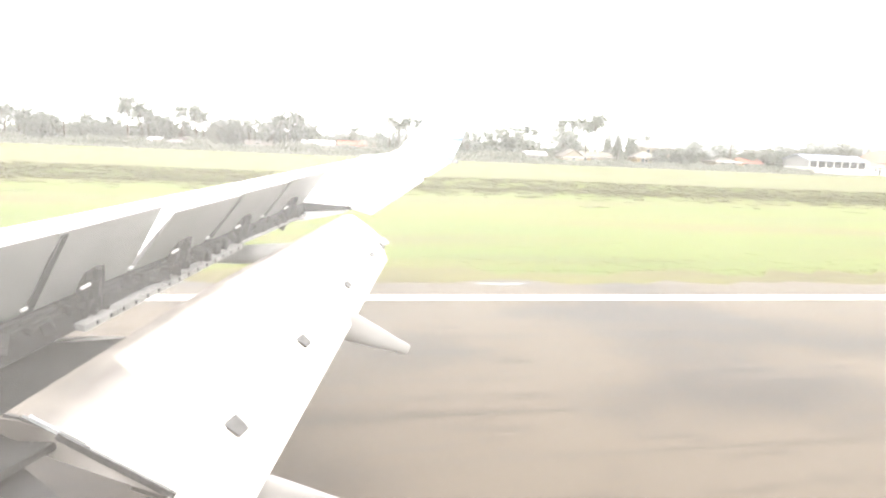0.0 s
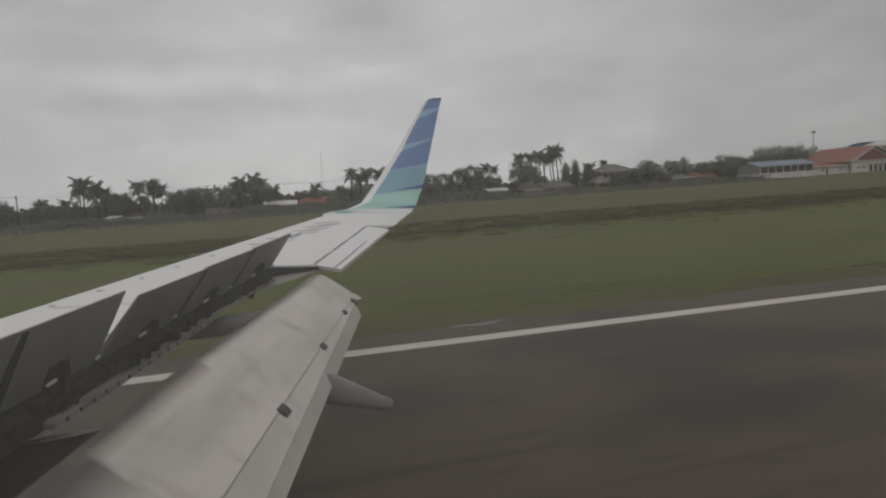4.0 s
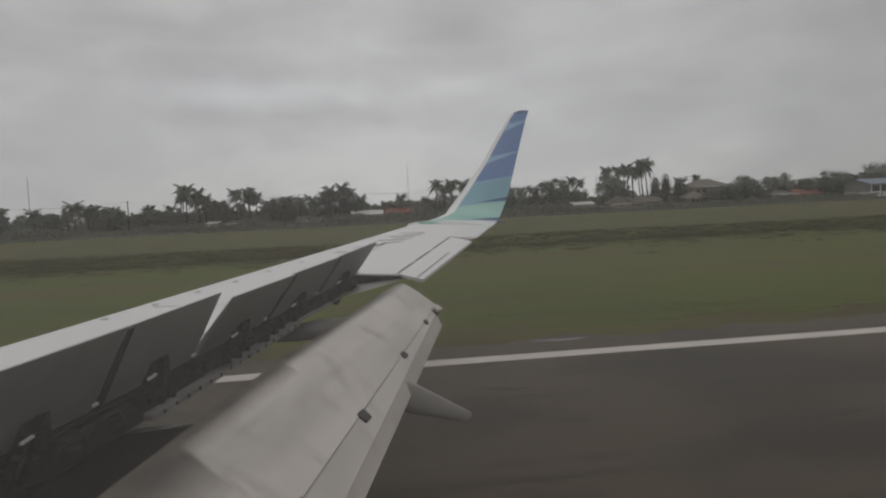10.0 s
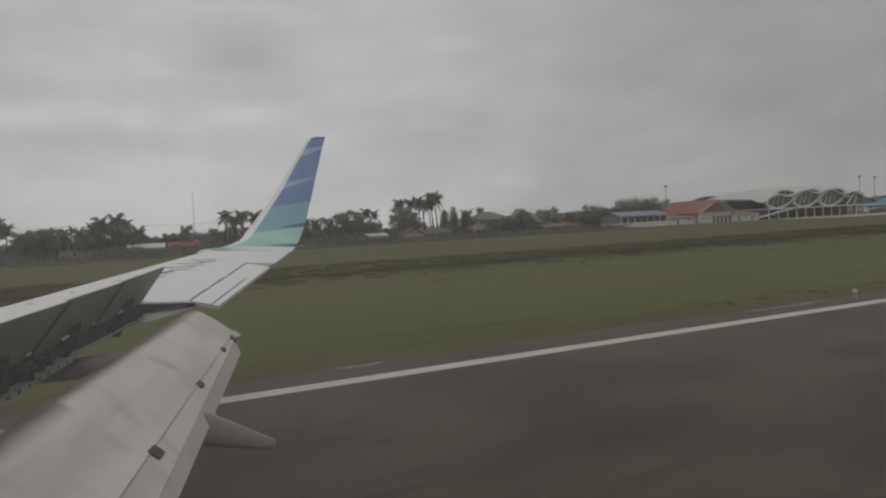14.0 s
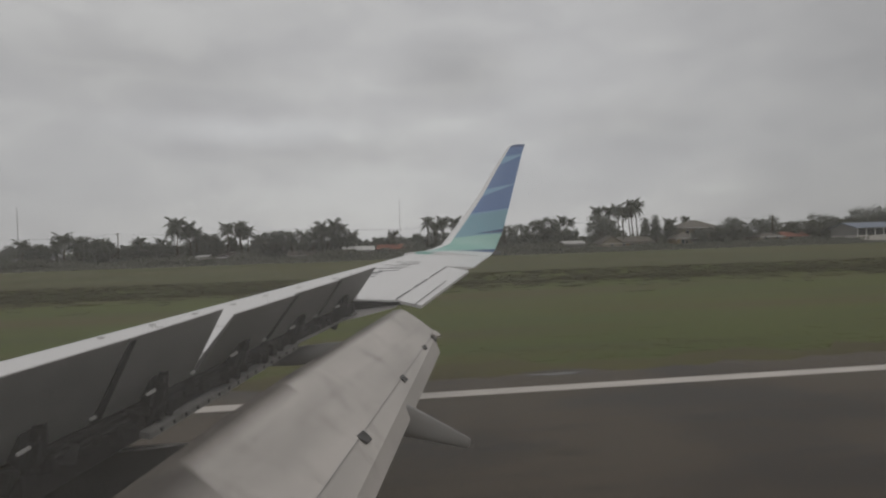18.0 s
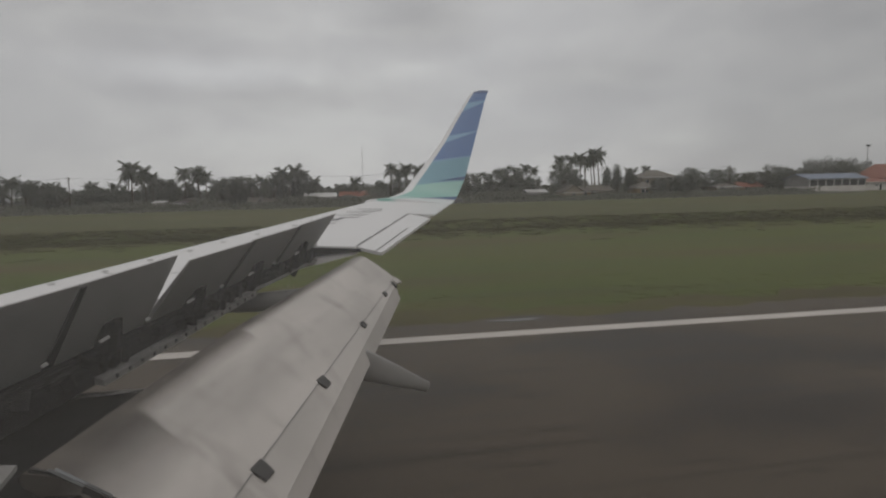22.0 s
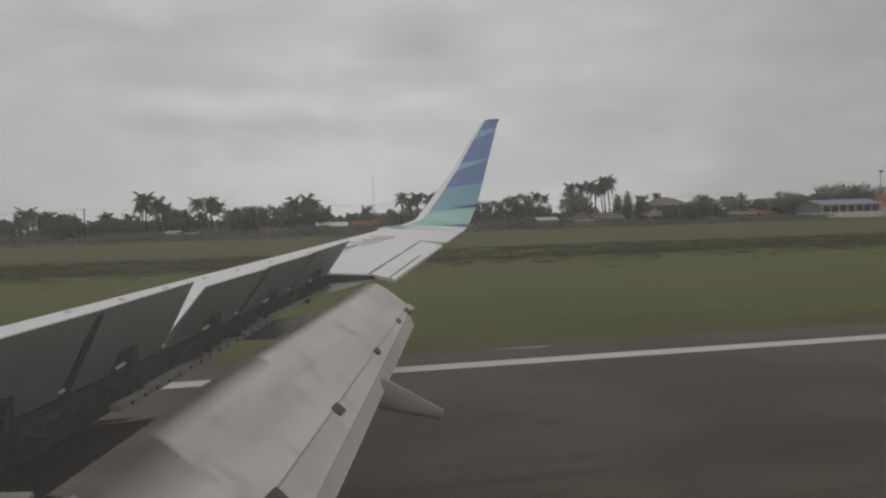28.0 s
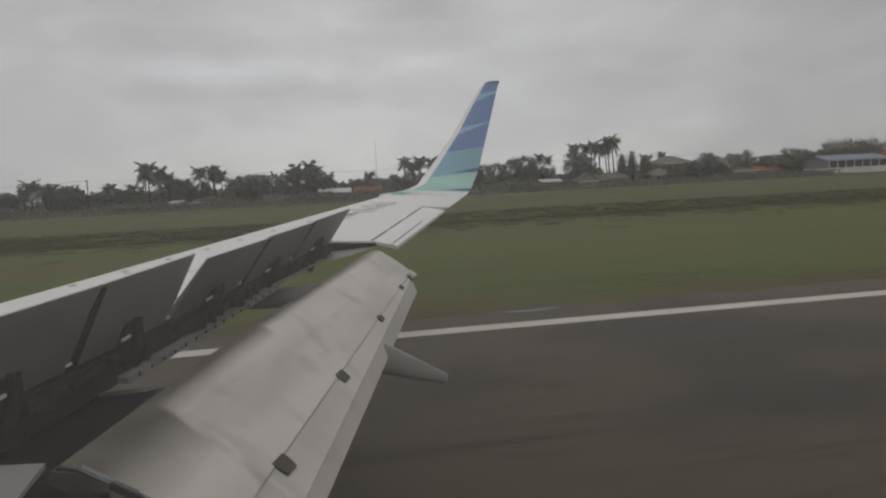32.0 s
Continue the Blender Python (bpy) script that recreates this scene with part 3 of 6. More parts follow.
for px, py, lx, ly in ((24.0, 18.3, 2.2, 0.2), (5.6, 18.5, 0.8, 0.14)):
    outline = []
    for i in range(28):
        a = 2 * math.pi * i / 28
        r = 1 + 0.28 * math.sin(3 * a + px) + 0.2 * rnd.uniform(-1, 1)
        outline.append((px + lx * r * math.cos(a), py + ly * r * math.sin(a)))
    tagged(slab("puddle", outline, 0.0, 0.006, M["puddle"]), "thin puddle of rain water on the asphalt edge", "puddle", "puddles on the runway edge")

# apron and the taxiway that joins it to the runway
apron = slab("apron", [(226, 150), (590, 150), (590, 184), (226, 184)], -0.2, 0.02, M["concrete"])
tagged(apron, "pale weathered concrete aircraft apron", "apron", kind="structure")
taxi = slab("taxiway", [(268, 18.9), (274, 23), (280, 32), (283, 60), (284, 149.9), (307, 149.9), (308, 60), (311, 32), (318, 23), (326, 18.9)], -0.2, 0.012, M["asphalt"])
tagged(taxi, "damp dark asphalt taxiway", "taxiway", kind="structure")
for x0 in (284.6, 306.2):
    ln = slab("taxiway_edge_line", [(x0, 40), (x0 + 0.3, 40), (x0 + 0.3, 148.5), (x0, 148.5)], 0.012, 0.017, M["yellow_line"])
    tagged(ln, "thin yellow painted taxiway edge line", "road marking", kind="structure")


def edge_light(x):
    t = thing("runway_edge_light", (x, 18.15, 0.0), "small white runway edge light on a short stem", "runway light", "runway edge lights")
    bm = bmesh.new()
    tube(bm, (0, 0, 0), (0, 0, 0.05), 0.13, 0.11, 12)
    part("base", bm, M["pole"], t)
    bm = bmesh.new()
    tube(bm, (0, 0, 0.045), (0, 0, 0.22), 0.035, 0.03, 8)
    part("stem", bm, M["pole"], t)
    bm = bmesh.new()
    loft(bm, [[(r * math.cos(a * math.pi / 5), r * math.sin(a * math.pi / 5), z) for a in range(10)] for r, z in ((0.06, 0.2), (0.1, 0.23), (0.1, 0.28), (0.075, 0.34), (0.02, 0.37))])
    part("lens", bm, M["white_metal"], t)
    return t


first_light = edge_light(28.0)
for i in (-2, -1, 1, 2, 3):
    copy_thing(first_light, pose(28.0 + 60 * i, 18.15, 0.0))


# ---------------------------------------------------------------- the airliner
airliner = thing("airliner", (0, 0, 0), "white airliner with lowered flaps, raised spoilers and a blue winglet", "airplane")
U = Vector((0.406, 0.909, 0.094)).normalized()


def crest(y):
    return -3.12 + 0.578 * (y - 7.67)


def hinge(y):
    return -0.17 + 0.44 * (y - 10.17)


def aileron_front(y):
    return 0.47 + 0.38 * (y - 10.0)


def trailing(y):
    return 0.86 + 0.397 * (y - 9.74)


def top(x, y):
    return 3.7 + 0.13 * (y - 15.7) - 0.06 * (x - 3.25)


def wing_section(y, xa, ta):
    """Closed outline of the wing at span y, cut off at xa where it is ta deep."""
    xc = crest(y)
    deep = 0.22 + 0.06 * (16.0 - y)
    nose = 0.25 + 0.035 * (16.0 - y)
    pts = []
    for i in range(7):
        f = i / 6
        x = xa + (xc - xa) * f
        pts.append((x, y, top(x, y) - 0.012 * (1 - f) ** 2 * (ta < 0.1)))
    for i in range(1, 8):
        a = math.pi * i / 8
        pts.append((xc - nose * math.sin(a), y, top(xc, y) - deep * 0.5 * (1 - math.cos(a))))
    for i in range(5):
        f = i / 4
        x = xc + (xa - xc) * f
        pts.append((x, y, top(x, y) - deep + (deep - ta) * f ** 1.5))
    return pts


bm = bmesh.new()
loft(bm, [wing_section(y, hinge(y) - 0.01 if y > 4.04 else -1.785, 0.045) for y in (-0.2, 1.2, 2.6, 3.6, 4.03)])
wing = smooth_edges(part("wing_root", bm, M["root_grey"], airliner, "mid grey wing root", True))
def cove_depth(y):
    """Depth of the cut-off rear of the wing below its upper skin."""
    return max(0.245, 0.35 - 0.043 * (y - 5.97))


bm = bmesh.new()
loft(bm, [wing_section(y, hinge(y) - 0.01, cove_depth(y)) for y in (4.035, 5.5, 7.0, 8.4, 10.12)])
wing = smooth_edges(part("wing", bm, M["wing"], airliner, "light grey painted wing panel with fine seams", True))
bm = bmesh.new()
loft(bm, [wing_section(y, aileron_front(y) - 0.012, 0.12) for y in (10.124, 11.2, 12.4, 13.55)])
smooth_edges(part("outer_wing", bm, M["wing"], airliner, "", True))
# added near-black plate paints the shade over the wing's cut end
bm = bmesh.new()
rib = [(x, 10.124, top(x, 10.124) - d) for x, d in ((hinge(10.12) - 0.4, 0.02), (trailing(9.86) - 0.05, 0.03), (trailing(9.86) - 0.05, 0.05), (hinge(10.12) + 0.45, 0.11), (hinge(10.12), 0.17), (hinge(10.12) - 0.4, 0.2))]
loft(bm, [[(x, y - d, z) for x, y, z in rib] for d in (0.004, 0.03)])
part("end_rib", bm, M["bay"], airliner, "dark plate painting shade at the flap cove end")
bm = bmesh.new()
loft(bm, [wing_section(y, trailing(y), 0.03) for y in (13.565, 14.3, 15.3)])
smooth_edges(part("wing_tip", bm, M["wing"], airliner, "", True))


def plate(corners, thick, inset=0.0):
    """A closed plate under the given upper corners."""
    b = bmesh.new()
    c = [Vector(p) for p in corners]
    n = (c[1] - c[0]).cross(c[3] - c[0]).normalized()
    if n.z < 0:
        n = -n
    mid = sum(c, Vector()) / 4
    up = [b.verts.new(p) for p in c]
    dn = [b.verts.new(p + (mid - p) * inset - n * thick) for p in c]
    b.faces.new(up)
    b.faces.new(dn[::-1])
    for i in range(4):
        b.faces.new((up[i], dn[i], dn[(i + 1) % 4], up[(i + 1) % 4]))
    return b


def on_top(x, y, lift=0.0):
    return (x, y, top(x, y) + lift)


# aileron with its tab, and the fixed strip inboard of it
aileron = part("aileron", plate([on_top(aileron_front(10.14) + 0.012, 10.14, -0.004), on_top(trailing(9.82) , 9.82, -0.012), on_top(trailing(13.1), 13.1, -0.012), on_top(aileron_front(13.53) + 0.012, 13.53, -0.004)], 0.05), M["wing"], airliner, "pale grey aileron")
part("tab_seam", plate([on_top(0.8, 9.9, -0.001), on_top(0.825, 9.9, -0.001), on_top(1.575, 11.88, -0.001), on_top(1.55, 11.88, -0.001)], 0.004), M["wing_dark"], aileron, "dark tab hinge line")
for a, b in ((10.2, 11.0), (11.15, 12.0), (12.2, 13.5)):
    part("hinge_seam", plate([on_top(aileron_front(a) - 0.03, a, 0.003), on_top(aileron_front(a) + 0.012, a, 0.003), on_top(aileron_front(b) + 0.012, b, 0.003), on_top(aileron_front(b) - 0.03, b, 0.003)], 0.003), M["wing_dark"], aileron, "dark aileron hinge gap")
part("end_seam", plate([on_top(aileron_front(13.53), 13.53, 0.002), on_top(aileron_front(13.53), 13.57, 0.002), on_top(trailing(13.12), 13.16, -0.004), on_top(trailing(13.12), 13.12, -0.004)], 0.004), M["wing_dark"], aileron)

# winglet: a curved foot and a raked blade
def winglet():
    b = bmesh.new()
    stations = [(15.25, 3.62, 1.0, 3.06, 0.06), (15.55, 3.66, 1.28, 3.17, 0.05), (15.8, 3.70, 1.52, 3.27, 0.045), (15.98, 3.79, 1.75, 3.37, 0.03),
                (16.09, 3.95, 2.03, 3.47, 0.0), (16.17, 4.2, 2.24, 3.6, 0.0), (16.24, 4.45, 2.46, 3.7, 0.0), (16.42, 5.19, 3.06, 3.95, 0.0),
                (16.6, 5.9, 3.54, 4.19, 0.0), (16.69, 6.36, 3.87, 4.34, 0.0), (16.71, 6.5, 3.97, 4.4, 0.0), (16.72, 6.54, 4.14, 4.42, 0.0)]
    loops, uvs = [], []
    for i, (y, z, xl, xt, lean) in enumerate(stations):
        a, c = stations[max(0, i - 1)], stations[min(len(stations) - 1, i + 1)]
        ty, tz = c[0] - a[0], c[1] - a[1]
        d = math.hypot(ty, tz)
        ny, nz = -tz / d, ty / d
        chord = xt - xl
        cs = [0, 0.02, 0.06, 0.14, 0.3, 0.5, 0.75, 1.0]
        lp, uv = [], []
        for side in (1, -1):
            for cc in (cs if side > 0 else cs[-2:0:-1]):
                th = 0.075 * chord * (1.6 * math.sqrt(cc) * (1 - cc) + 0.02)
                zz = z + lean * (1 - cc) * chord
                lp.append((xl + cc * chord, y + side * ny * th, zz + side * nz * th))
                uv.append((cc, (zz - 3.73) / 2.76))
        loops.append(lp)
        uvs.append(uv)
    loft(b, loops, uvs=uvs)
    ob = smooth_edges(part("winglet", b, M["livery"], airliner, "upswept winglet in blue, teal and mint bands with a white leading edge", True), 50)
    b = bmesh.new()
    soft_box(b, (3.28, 15.98, 3.66), (3.52, 16.06, 3.75), 0.015)
    part("tail_light", b, M["wing_dark"], ob, "small dark position light housing")
    return ob


winglet()

# flaps: sections across u, down the chord v, n is the outer normal
V = Vector((0.775, -0.288, -0.562)).normalized()
N = Vector((0.484, -0.301, 0.821)).normalized()
P0 = Vector((0.85, 9.83, 2.98))


def flap_point(s, c, h):
    return P0 + U * s + V * c + N * h


def flap_rear(s):
    return 0.38 - 0.105 * s


def flap_front(s):
    return -0.27 - 0.012 * s + 0.05 * max(0.0, -s - 4.0)


def flap_section(s, steps=10):
    cr = flap_rear(s)
    c0 = flap_front(s)
    pts, uv = [], []
    ups = []
    for i in range(steps + 1):
        f = i / steps
        c = c0 + (cr - c0) * f
        drop = -0.07 * max(0, 1 - f / 0.2) ** 2
        ups.append((c, drop + 0.02 * math.sin(math.pi * f)))
    ups = ups[::-1]
    low = [(c0 - 0.01, -0.13), (c0 + 0.05, -0.17), (c0 + 0.35 * (cr - c0), -0.17), (cr, -0.045)]
    for c, h in ups + low:
        pts.append(flap_point(s, c, h))
        uv.append((s, c - c0))
    return pts, uv


bm = bmesh.new()
secs = [flap_section(s) for s in (-6.3, -5.5, -4.5, -3.5, -2.5, -1.5, -0.9, -0.36, -0.3)]
secs[0] = ([p + U * (0.29 * max(-0.05, v[1] - 0.06)) for p, v in zip(*secs[0])], secs[0][1])
secs[-1] = ([p - N * 0.015 for p in secs[-1][0]], secs[-1][1])
loft(bm, [a for a, b in secs], uvs=[b for a, b in secs])
flap = smooth_edges(part("main_flap", bm, M["flap"], airliner, "extended main flap, worn grey paint, front edge stained and painted in shade", True), 40)


def aft_flap_section(s):
    cr = flap_rear(s) + 0.012
    v2 = (V * math.cos(radians(7)) - N * math.sin(radians(7)))
    v3 = (V * math.cos(radians(38)) - N * math.sin(radians(38)))
    a = flap_point(s, cr, -0.012)
    k = 0.02 - 0.055 * s
    b = a + v2 * k
    c = b + v3 * (0.222 + 0.002 * s)
    d = c - N * 0.02
    e = a - N * 0.06
    return [a, b, c, d, e], [(s, 0.6), (s, 0.75), (s, 0.9), (s, 0.95), (s, 0.6)]


bm = bmesh.new()
secs = [aft_flap_section(s) for s in (-6.3, -5.0, -3.5, -2.0, -0.85, -0.5)]
loft(bm, [a for a, b in secs], uvs=[b for a, b in secs])
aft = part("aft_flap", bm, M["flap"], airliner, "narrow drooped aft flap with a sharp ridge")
bm = bmesh.new()
loft(bm, [[flap_point(s, flap_rear(s) - 0.004, -0.002), flap_point(s, flap_rear(s) + 0.012, -0.006), flap_point(s, flap_rear(s) + 0.012, -0.03), flap_point(s, flap_rear(s) - 0.004, -0.03)] for s in (-6.3, -3.0, -0.6)])
part("flap_gap", bm, M["lip"], flap, "dark gap between the flap segments")
for s, w, d in ((-1.03, 0.1, 0.075), (-2.18, 0.12, 0.09), (-3.7, 0.145, 0.125), (-5.17, 0.165, 0.15), (-0.55, 0.05, 0.12)):
    bm = bmesh.new()
    cr = flap_rear(s)
    rows = []
    for i in range(5):
        f = i / 4
        c = cr - 0.02 + d * f
        wid = w * 0.5 * (1 - 0.25 * f ** 2)
        hh = 0.005 + 0.004 * math.sin(math.pi * f) - 0.004 * f
        rows.append([flap_point(s - wid, c, hh), flap_point(s + wid, c, hh), flap_point(s + wid, c, hh - 0.04), flap_point(s - wid, c, hh - 0.04)])
    loft(bm, rows)
    part("hinge_cover", bm, M["pocket"], flap, "dark grey hinge pocket")
# inboard end: bright seal strip, dark plate for the recess shade, the next flap
bm = bmesh.new()
rows = []
for i in range(9):
    f = i / 8
    c = -0.06 + 1.1 * f
    h = 0.03 - 0.06 * max(0, 1 - f / 0.2) ** 2
    s = -6.27 + 0.25 * c
    rows.append([flap_point(s + 0.014, c, h), flap_point(s - 0.014, c, h + 0.006), flap_point(s - 0.014, c, h - 0.05), flap_point(s + 0.014, c, h - 0.05)])
loft(bm, rows)
part("end_seal", bm, M["pocket"], flap, "dark rubber seal at the flap end")
for shift, f0, f1 in ((0.012, 0.06, 0.42), (-0.014, 0.04, 0.26), (0.0, 0.46, 1.0)):
    bm = bmesh.new()
    rows = []
    for i in range(6):
        c = f0 + (f1 - f0) * i / 5
        s = -6.27 + 0.25 * c + shift
        rows.append([flap_point(s + 0.008, c, 0.03), flap_point(s, c, 0.046), flap_point(s - 0.008, c, 0.03)])
    loft(bm, rows)
    part("seal_strip", bm, M["steel"], flap, "bright metal seal strip")
# near-black closing plate: the shade of the gap is painted on it
bm = bmesh.new()
secs = [flap_section(s) for s in (-6.72, -6.36)]
loft(bm, [[p - N * 0.2 for p in a] for a, b in secs])
part("flap_end_recess", bm, M["bay"], flap, "dark plate painting the recess shade between the two flaps")
bm = bmesh.new()
secs = [flap_section(s) for s in (-8.6, -7.6, -6.76)]
loft(bm, [[p - N * 0.13 for p in a] for a, b in secs], uvs=[b for a, b in secs])
smooth_edges(part("inboard_flap", bm, M["flap"], airliner, "edge of the inboard flap", True), 40)

# flap track fairings
def canoe(tip, root, r0, r1):
    b = bmesh.new()
    tip, root = Vector(tip), Vector(root)
    ax = tip - root
    d = ax.normalized()
    side = Vector((0, 1, 0)) - d * d.y
    side.normalize()
    up = side.cross(d)
    if up.z < 0:
        up = -up
    loops = []
    for f, k in ((0, 0.8), (0.15, 0.95), (0.35, 0.95), (0.55, 0.82), (0.75, 0.6), (0.9, 0.41), (0.985, 0.33), (1.0, 0.27)):
        p = root + ax * f
        ring = []
        for a in range(16):
            c, n = math.cos(a * math.pi / 8), math.sin(a * math.pi / 8)
            # flat flanks, a narrow flat ridge on top and a rounded keel
            ring.append(p + side * r0 * k * math.copysign(abs(c) ** 0.55, c) * (0.8 if n > 0.3 else 1.0) + up * r1 * k * math.copysign(abs(n) ** 0.7, n) * (1.0 if a < 9 else 1.15))
        loops.append(ring)
    loft(b, loops)
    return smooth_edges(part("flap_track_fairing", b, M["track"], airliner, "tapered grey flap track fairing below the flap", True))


canoe((1.19, 7.5, 1.645), (-0.35, 7.15, 2.42), 0.13, 0.19)
canoe((0.36, 4.96, 1.14), (-1.15, 4.65, 1.74), 0.12, 0.17)


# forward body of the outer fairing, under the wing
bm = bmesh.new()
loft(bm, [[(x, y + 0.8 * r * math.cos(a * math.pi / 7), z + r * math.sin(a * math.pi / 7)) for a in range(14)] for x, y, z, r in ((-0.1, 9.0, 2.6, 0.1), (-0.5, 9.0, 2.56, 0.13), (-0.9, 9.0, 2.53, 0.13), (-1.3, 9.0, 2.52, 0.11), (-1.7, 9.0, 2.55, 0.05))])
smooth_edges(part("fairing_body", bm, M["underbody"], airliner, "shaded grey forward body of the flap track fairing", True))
# corner tab at the flap's outer end
bm = bmesh.new()
cr = flap_rear(-0.4)
loft(bm, [[flap_point(s, cr - 0.02, 0.012), flap_point(s, cr + e, 0.0), flap_point(s, cr + e, -0.03), flap_point(s, cr - 0.02, -0.03)] for s, e in ((-0.46, 0.07), (-0.3, 0.1))], uvs=[[(s, 0.5)] * 4 for s in (-0.46, -0.3)])
part("corner_tab", bm, M["flap"], flap)


# spoilers, raised; hinge line on top of the wing
def spoiler(y0, y1, chord0, chord1, deg, joint_shades=(0.03, 0.97), label="raised spoiler panel, dark underside"):
    aft_dir = Vector((0.909, -0.406, -0.06)).normalized()
    upv = Vector((0.06, -0.13, 1.0)).normalized()
    a = radians(deg)
    rise = aft_dir * math.cos(a) + upv * math.sin(a)
    nrm = upv * math.cos(a) - aft_dir * math.sin(a)
    h0 = Vector(on_top(hinge(y0), y0, -0.01))
    h1 = Vector(on_top(hinge(y1), y1, -0.01))
    b = bmesh.new()
    loops = []
    for h, ch in ((h0, chord0), (h1, chord1)):
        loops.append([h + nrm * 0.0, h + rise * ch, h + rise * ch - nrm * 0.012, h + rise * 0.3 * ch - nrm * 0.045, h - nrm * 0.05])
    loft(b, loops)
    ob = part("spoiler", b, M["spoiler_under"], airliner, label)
    # white upper skin
    b = bmesh.new()
    loft(b, [[h + nrm * 0.004, h + rise * (ch + 0.004) + nrm * 0.004, h + rise * (ch + 0.004) - nrm * 0.006, h + nrm * 0.001] for h, ch in ((h0, chord0), (h1, chord1))])
    part("upper_skin", b, M["wing"], ob, "light grey painted upper skin")
    # dark strips painted in for the shade between panels, actuator, brackets
    span = h1 - h0
    for f in joint_shades:
        b = bmesh.new()
        p = h0 + span * f
        ch = chord0 + (chord1 - chord0) * f
        w = span.normalized()
        loft(b, [[p - w * e - nrm * 0.02 + rise * ch * g, p + w * e - nrm * 0.02 + rise * ch * g, p + w * e - nrm * (0.066 - 0.034 * g) + rise * ch * g, p - w * e - nrm * (0.066 - 0.034 * g) + rise * ch * g] for g, e in ((0.02, 0.05), (0.98, 0.028))])
        part("edge_rib", b, M["hose"], ob, "dark strip painting the shade between spoilers")
    f = 0.52
    p = h0 + span * f
    b = bmesh.new()
    tube(b, p + rise * 0.3 - nrm * 0.07, p - upv * 0.3 + aft_dir * 0.03, 0.035, 0.045, 10)
    tube(b, p + rise * 0.2 - nrm * 0.09, p + rise * 0.08 - upv * 0.12 + aft_dir * 0.1, 0.06, 0.07, 10)
    part("actuator", b, M["hose"], ob, "dark hydraulic spoiler actuator")
    b = bmesh.new()
    w = span.normalized()
    for k in (-0.06, 0.07):
        q = p + w * k
        loft(b, [[q - w * 0.045 + rise * g - nrm * 0.03, q + w * 0.045 + rise * g - nrm * 0.03, q + w * 0.045 + rise * g - nrm * hgt, q - w * 0.045 + rise * g - nrm * hgt] for g, hgt in ((0.03, 0.17), (0.14, 0.13), (0.27, 0.05))])
    part("hinge_bracket", b, M["hose"], ob, "dark hinge bracket")
    for nm, q, ln in (("bright_fitting", p + aft_dir * 0.09 + upv * 0.03, 0.055), ("end_fitting", h1 - w * 0.04 + aft_dir * 0.12 + upv * 0.05, 0.03)):
        q = q + (Vector((0.0, 0.0, 4.0)) - q).normalized() * (0.24 if nm == "bright_fitting" else 0.1)
        b = bmesh.new()
        soft_box(b, (-0.012, -ln, -0.012), (0.012, ln, 0.012), 0.005, Matrix.Translation(q) @ pose(0, 0, 0, 12, 0, -24))
        part(nm, b, M["white_metal"], ob, "small white fitting")
    return ob


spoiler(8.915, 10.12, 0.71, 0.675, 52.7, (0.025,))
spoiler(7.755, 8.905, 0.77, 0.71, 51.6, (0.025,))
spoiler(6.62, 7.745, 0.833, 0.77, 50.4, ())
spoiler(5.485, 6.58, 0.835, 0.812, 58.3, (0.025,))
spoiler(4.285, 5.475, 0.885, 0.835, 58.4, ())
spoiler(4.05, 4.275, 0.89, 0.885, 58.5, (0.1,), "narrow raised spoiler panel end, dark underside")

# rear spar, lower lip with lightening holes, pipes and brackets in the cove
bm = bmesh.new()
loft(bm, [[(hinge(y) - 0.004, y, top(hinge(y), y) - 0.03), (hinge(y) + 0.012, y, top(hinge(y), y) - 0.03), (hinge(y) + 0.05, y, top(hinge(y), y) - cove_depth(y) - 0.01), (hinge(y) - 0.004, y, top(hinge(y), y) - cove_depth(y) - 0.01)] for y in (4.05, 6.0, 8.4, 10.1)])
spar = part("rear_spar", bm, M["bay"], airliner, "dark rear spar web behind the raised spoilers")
bm = bmesh.new()
lip_rows = []
for y in (5.95, 7.2, 8.36):
    x = hinge(y) + 0.03
    z = top(hinge(y), y) - cove_depth(y) + 0.055
    lip_rows.append([(x, y, z), (x + 0.105, y - 0.03, z - 0.02), (x + 0.105, y - 0.03, z - 0.075), (x, y, z - 0.06)])
loft(bm, lip_rows)
lip = part("cove_lip", bm, M["lip"], airliner, "grey lower cove lip with a row of slots")
bm = bmesh.new()
ys = (8.37, 9.2, 10.1)
for a, b in zip(ys, ys[1:]):
    tube(bm, (hinge(a) + 0.1, a, top(hinge(a), a) - 0.205), (hinge(b) + 0.1, b, top(hinge(b), b) - 0.215), 0.022, 0.022, 8)
part("edge_rod", bm, M["lip"], airliner, "grey lower edge rod of the outer cove")
for i in range(15):
    y = 6.1 + i * 0.155
    x = hinge(y) + 0.138
    z = top(hinge(y), y) - cove_depth(y) + 0.005
    bm = bmesh.new()
    box(bm, (x - 0.012, y - 0.062, z - 0.01), (x + 0.002, y - 0.002, z + 0.022))
    part("slot", bm, M["hose"], lip)
for j, (dz, dx, r) in enumerate(((-0.07, 0.06, 0.014), (-0.12, 0.075, 0.02), (-0.17, 0.065, 0.012))):
    bm = bmesh.new()
    ys = [4.1 + 0.6 * i for i in range(11)]
    for a, b in zip(ys, ys[1:]):
        tube(bm, (hinge(a) + dx, a, top(hinge(a), a) + dz + 0.012 * math.sin(a * 3 + j)), (hinge(b) + dx, b, top(hinge(b), b) + dz + 0.012 * math.sin(b * 3 + j)), r, r, 6)
    part("pipe", bm, M["hose"], spar, "dark hydraulic pipe")
rnd = random.Random(5)
